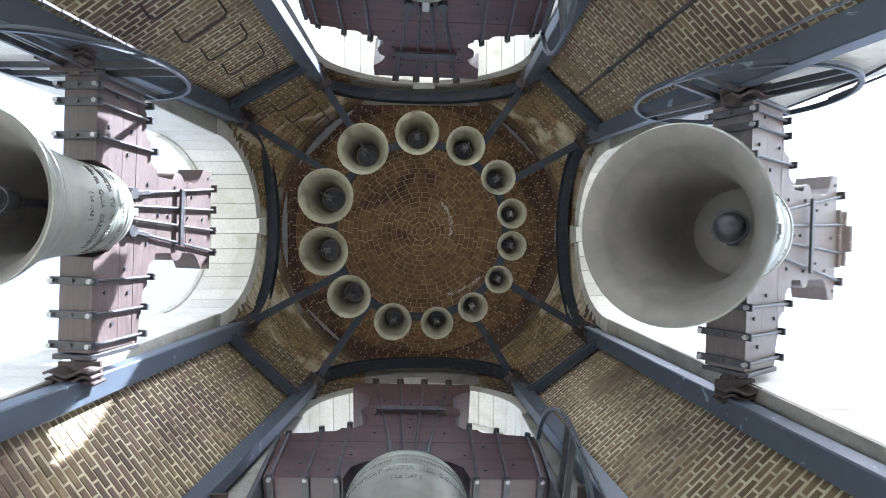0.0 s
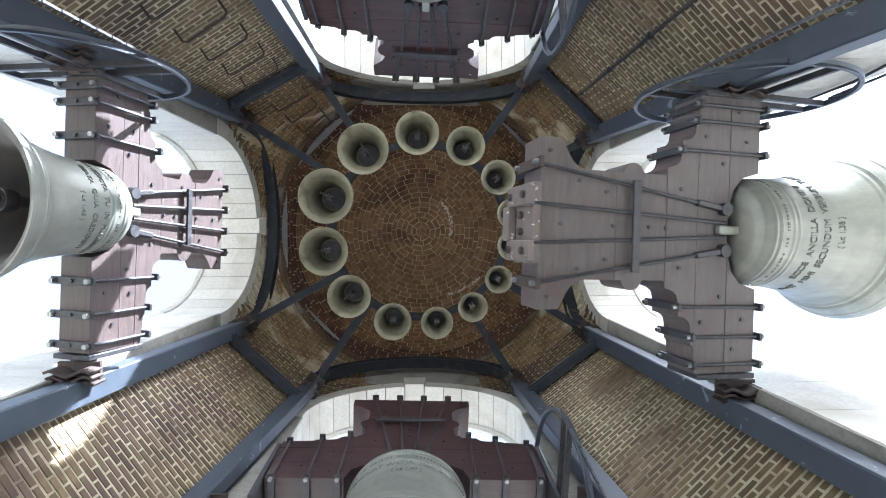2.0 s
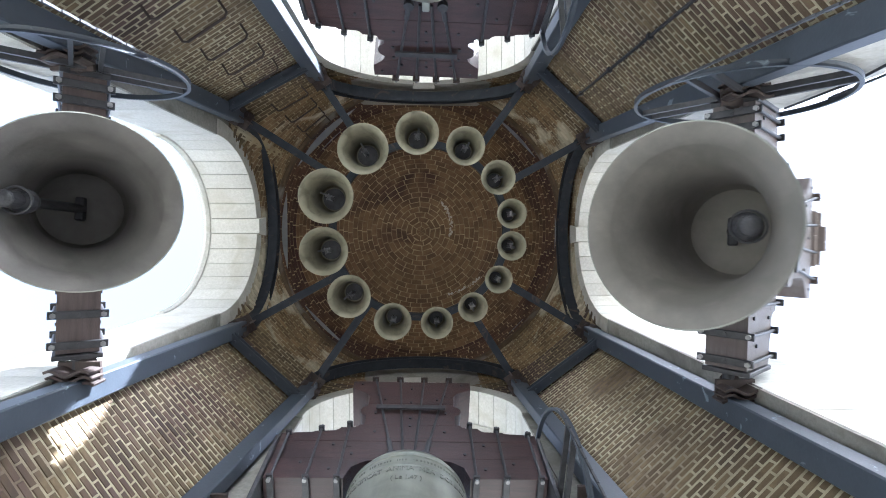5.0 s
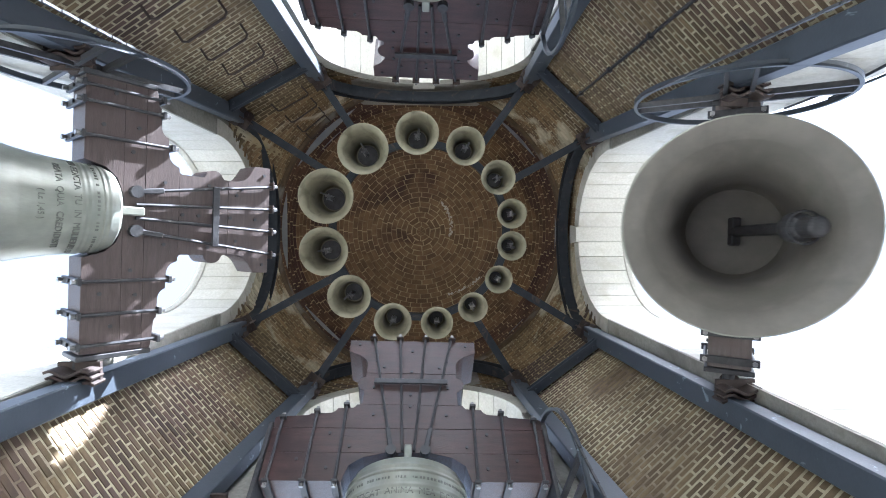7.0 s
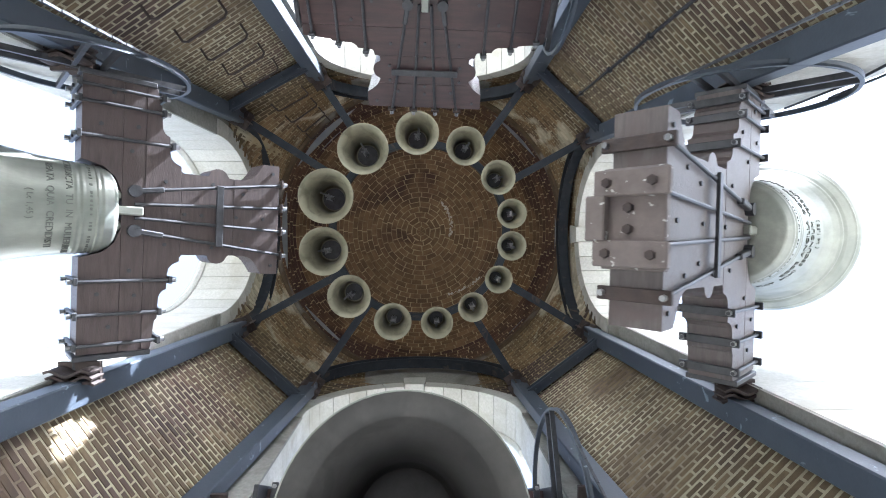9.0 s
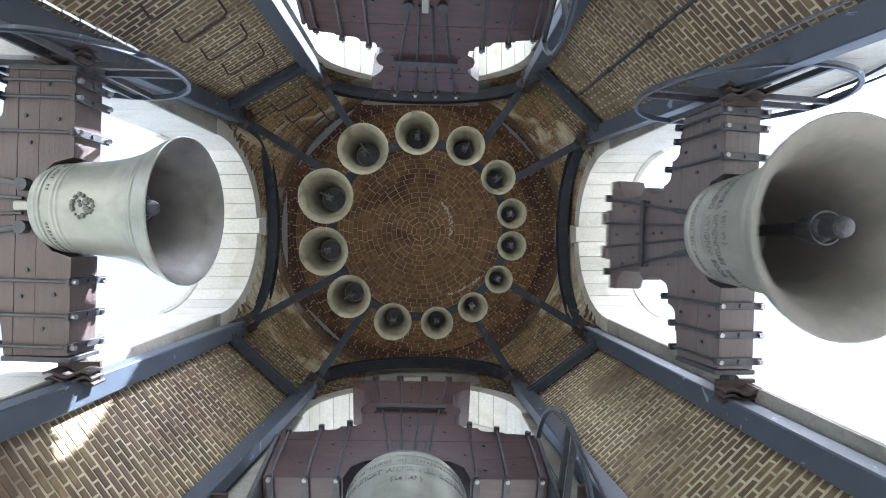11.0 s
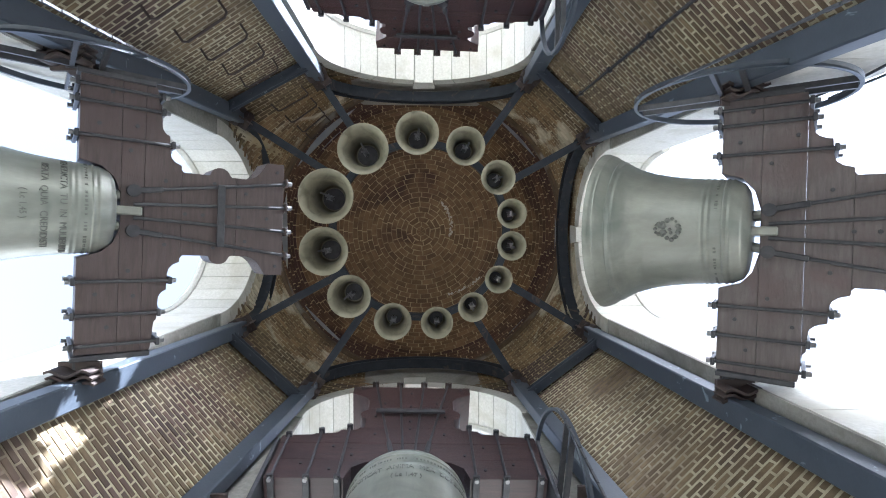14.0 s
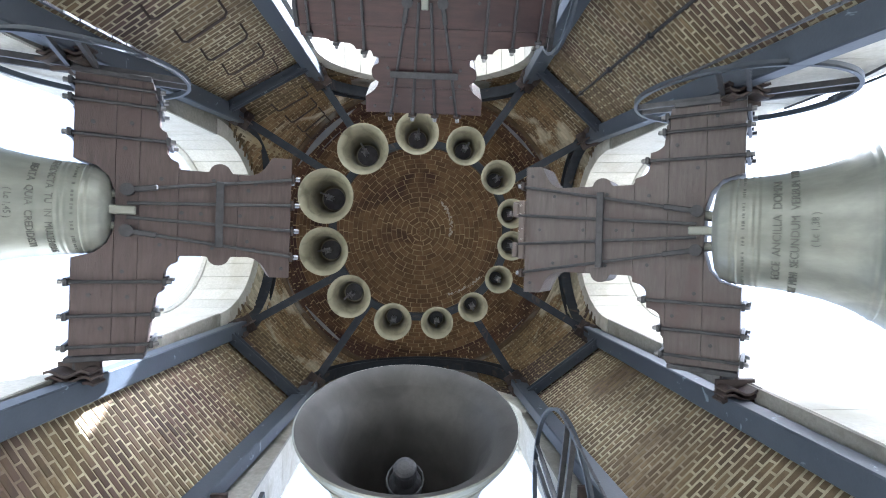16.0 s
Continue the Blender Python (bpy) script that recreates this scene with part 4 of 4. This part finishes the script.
verts, faces = [], []
z = NODE_Z + 0.02
row = 0
made = 0
while z < RING_Z - 0.1:
    count = 96
    turn = 2 * math.pi / count
    for i in range(count):
        th0 = (i + (0.5 if row % 2 else 0)) * turn + brick_random.uniform(-0.002, 0.002)
        th1 = th0 + turn * 0.925
        tm = (th0 + th1) / 2
        ends = [(on_corner(t), start_z(t)) for t in (th0, th1)]
        if z < min(q for _, q in ends) - 0.01:
            continue
        dz = 0.0275
        back = [vault(th0, z - dz), vault(th1, z - dz), vault(th1, z + dz), vault(th0, z + dz)]
        mid = sum(back, Vector()) / 4
        n = (back[1] - back[0]).cross(back[3] - back[0]).normalized()
        if n.dot(Vector((math.cos(tm), math.sin(tm), 0))) < 0:
            n = -n
        pts = [p + n * 0.004 for p in back] + [mid + (p - mid) * 0.95 - n * (0.004 + brick_random.uniform(-0.0015, 0.0015)) for p in back]
        fs = [[4, 5, 6, 7]] + [[k, (k + 1) % 4, 4 + (k + 1) % 4, 4 + k] for k in range(4)]
        if made < 300:
            me = bpy.data.meshes.new("brick")
            me.from_pydata(pts, [], fs)
            me.materials.append(BRICK)
            ob = new("brick", me)
            ob.parent = pend
            made += 1
        else:
            base = len(verts)
            verts += pts
            faces += [[base + k for k in f] for f in fs]
    z += 0.070
    row += 1
tagged(joined("brickwork", verts, faces, PEND_BRICK, pend), kind="stuff")

# ---- tiles of the dome ----
verts, faces = [], []
low_verts, low_faces = [], []
rings = 36
made = 0
for j in range(rings - 1, -1, -1):
    k0, k1 = (j + 0.045) / rings, (j + 0.955) / rings
    rad = RING_R * math.cos((k0 + k1) * math.pi / 4)
    count = max(6, round(2 * math.pi * rad / 0.235))
    off = brick_random.random()
    for i in range(count):
        t0, t1 = (i + off) * 2 * math.pi / count, (i + off + 0.93) * 2 * math.pi / count
        lift = 0.004 + brick_random.uniform(-0.002, 0.003)
        back = [dome_point(t, k) for t, k in ((t0, k0), (t1, k0), (t1, k1), (t0, k1))]
        mid = sum(back, Vector()) / 4
        way = (CENTRE + Vector((0, 0, RING_Z)) - mid).normalized()
        pts = [p - way * 0.01 for p in back] + [mid + (p - mid) * 0.97 + way * lift for p in back]
        fs = [[4, 5, 6, 7]] + [[q, (q + 1) % 4, 4 + (q + 1) % 4, 4 + q] for q in range(4)]
        if made < 300:
            me = bpy.data.meshes.new("tile")
            home = dome.matrix_basis.translation
            me.from_pydata([p - home for p in pts], [], fs)
            me.materials.append(DOME_TILE)
            ob = new("tile", me)
            ob.parent = dome
            made += 1
        else:
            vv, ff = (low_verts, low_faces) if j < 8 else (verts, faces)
            base = len(vv)
            vv += [p - dome.matrix_basis.translation for p in pts]
            ff += [[base + q for q in f] for f in fs]
tagged(joined("tilework", verts, faces, DOME_REST, dome), kind="stuff")
tagged(joined("low_tilework", low_verts, low_faces, DOME_LOW, dome), kind="stuff")

# white lime streaks that have run out of the dome's joints
lime_random = random.Random(3)
for t0, k0, t1, k1, count, wide in ((-0.95, 0.80, 0.15, 0.835, 34, 0.028), (0.65, 0.56, 1.15, 0.60, 26, 0.03), (-0.35, 0.50, 0.1, 0.47, 12, 0.02)):
    verts, faces = [], []
    for i in range(count):
        q = i / (count - 1)
        c = dome_point(t0 + (t1 - t0) * q, k0 + (k1 - k0) * q + lime_random.uniform(-0.008, 0.008), 0.0175)
        n = (CENTRE + Vector((0, 0, RING_Z)) - c).normalized()
        u = n.orthogonal().normalized()
        v = n.cross(u)
        base = len(verts)
        sides = 9
        rr = wide * lime_random.uniform(0.4, 1.25)
        for m in range(sides):
            a = 2 * math.pi * m / sides
            f = lime_random.uniform(0.6, 1.2) * rr
            verts.append(c + (u * math.cos(a) + v * math.sin(a)) * f - dome.matrix_basis.translation)
        verts.append(c + n * 0.003 - dome.matrix_basis.translation)
        faces += [[base + m, base + (m + 1) % sides, base + sides] for m in range(sides)]
    tagged(joined("lime_streak", verts, faces, LIME, dome, "white lime bloom"), kind="stuff")


def motions():
    east = [(0, -58.3), (0.3, -40.5), (0.5, -29), (0.7, -12.8), (1.0, 8.4), (1.2, 27), (1.5, 54), (1.7, 76), (2.0, 100), (2.2, 110.2), (2.5, 120.1), (2.7, 122.9), (3.0, 119.1), (3.3, 108.2), (3.5, 96.7), (3.8, 72), (4.0, 52), (4.2, 27),
            (4.5, -5), (4.8, -35), (5.1, -59), (5.5, -82), (5.8, -89), (6.1, -84), (6.3, -76.7), (6.5, -67.6), (6.8, -46.8), (7.0, -31.5), (7.2, -13.5), (7.5, 10.8), (7.7, 31), (8.0, 58), (8.2, 83), (8.5, 109), (8.7, 120.1), (9.0, 131.3), (9.2, 134.3),
            (9.5, 134), (9.9, 120), (10.3, 90), (10.6, 50), (10.9, 16), (11.1, -5), (11.3, -26.9), (11.5, -43.5), (11.7, -65.4), (12.0, -101), (12.2, -111.5), (12.5, -121), (12.8, -127.5), (13.0, -129.5), (13.5, -132), (14.0, -129), (14.2, -124.5),
            (14.5, -108.7), (14.7, -88.9), (14.9, -68.5), (15.0, -57), (15.2, -32), (15.4, -9), (15.5, 1.5), (15.7, 20), (16.0, 54)]
    west = [(0, 7.3), (0.5, 7.8), (1.0, 8.4), (2.0, 12.6), (3.0, 11.9), (3.5, 4.9), (4.0, -3.6), (4.2, -8.3), (4.5, -22), (4.8, -32), (5.1, -35), (5.5, -28), (5.9, -10), (6.3, 9.6), (6.5, 17.6), (6.8, 29), (7.0, 39.4), (7.3, 50.1), (7.5, 56),
            (8.0, 65), (8.5, 61), (8.8, 54.3), (9.0, 47.3), (9.2, 35.1), (9.5, 12), (9.8, -14), (10.2, -46), (10.7, -76), (11.0, -87), (11.3, -93), (11.6, -95.5), (12.0, -94), (12.3, -80.5), (12.5, -68.2), (12.8, -56), (13.0, -40.5), (13.3, -11.5), (13.5, 6.5), (13.8, 33.5),
            (14.0, 52.3), (14.3, 74.5), (14.5, 86.8), (14.7, 97.2), (15.0, 105), (15.2, 105), (15.5, 99.1), (15.8, 81), (16.0, 67)]
    south = [(0, 12.6), (1.0, 12), (2.0, 5.3), (2.5, 0.9), (3.0, -1.8), (3.5, -3.3), (4.0, -1.4), (4.2, 0.2), (4.8, 9), (5.5, 25), (6.0, 33), (6.3, 35.3), (6.7, 36.2), (7.0, 34.5), (7.5, 22), (7.8, 12.4), (8.0, 5.6), (8.3, -4.4), (8.5, -14.3), (8.8, -24.5), (9.0, -30.3), (9.2, -34.3),
             (9.6, -36), (10.1, -27), (10.6, -6), (11.0, 14), (11.3, 28.1), (11.5, 38.1), (11.8, 53.6), (12.0, 61.5), (12.3, 69.5), (12.5, 72.1), (12.8, 71.5), (13.0, 68.1), (13.3, 53.5), (13.5, 42.3), (13.8, 23.5), (14.0, 11), (14.3, -7.5), (14.5, -22.5), (14.7, -36), (15.0, -53.5), (15.2, -64), (15.5, -72.2), (15.8, -76), (16.0, -77.6)]
    north = [(0, 21.4), (4.2, 21.2), (6.3, 21), (7.0, 22.2), (7.5, 27.3), (8.0, 33.9), (8.5, 42.5), (9.0, 46.4), (9.2, 47.6), (9.6, 47), (10.2, 42), (10.8, 34), (11.5, 23.2), (12.0, 15.5), (12.5, 10), (13.0, 5.7), (13.5, 4.2), (14.0, 5.4), (14.5, 10), (15.0, 18.2), (15.5, 33.9), (16.0, 55)]
    for key, (ob, clap), rows in (("east", EAST, east), ("west", WEST, west), ("south", SOUTH, south), ("north", NORTH, north)):
        walk(ob, [(t, swing_pose(key, a)) for t, a in rows])
        z = clap.location.z
        walk(clap, [(t, pose(0, 0, z, 0, max(-24, min(24, a * 0.8)), 0)) for t, a in rows])


motions()
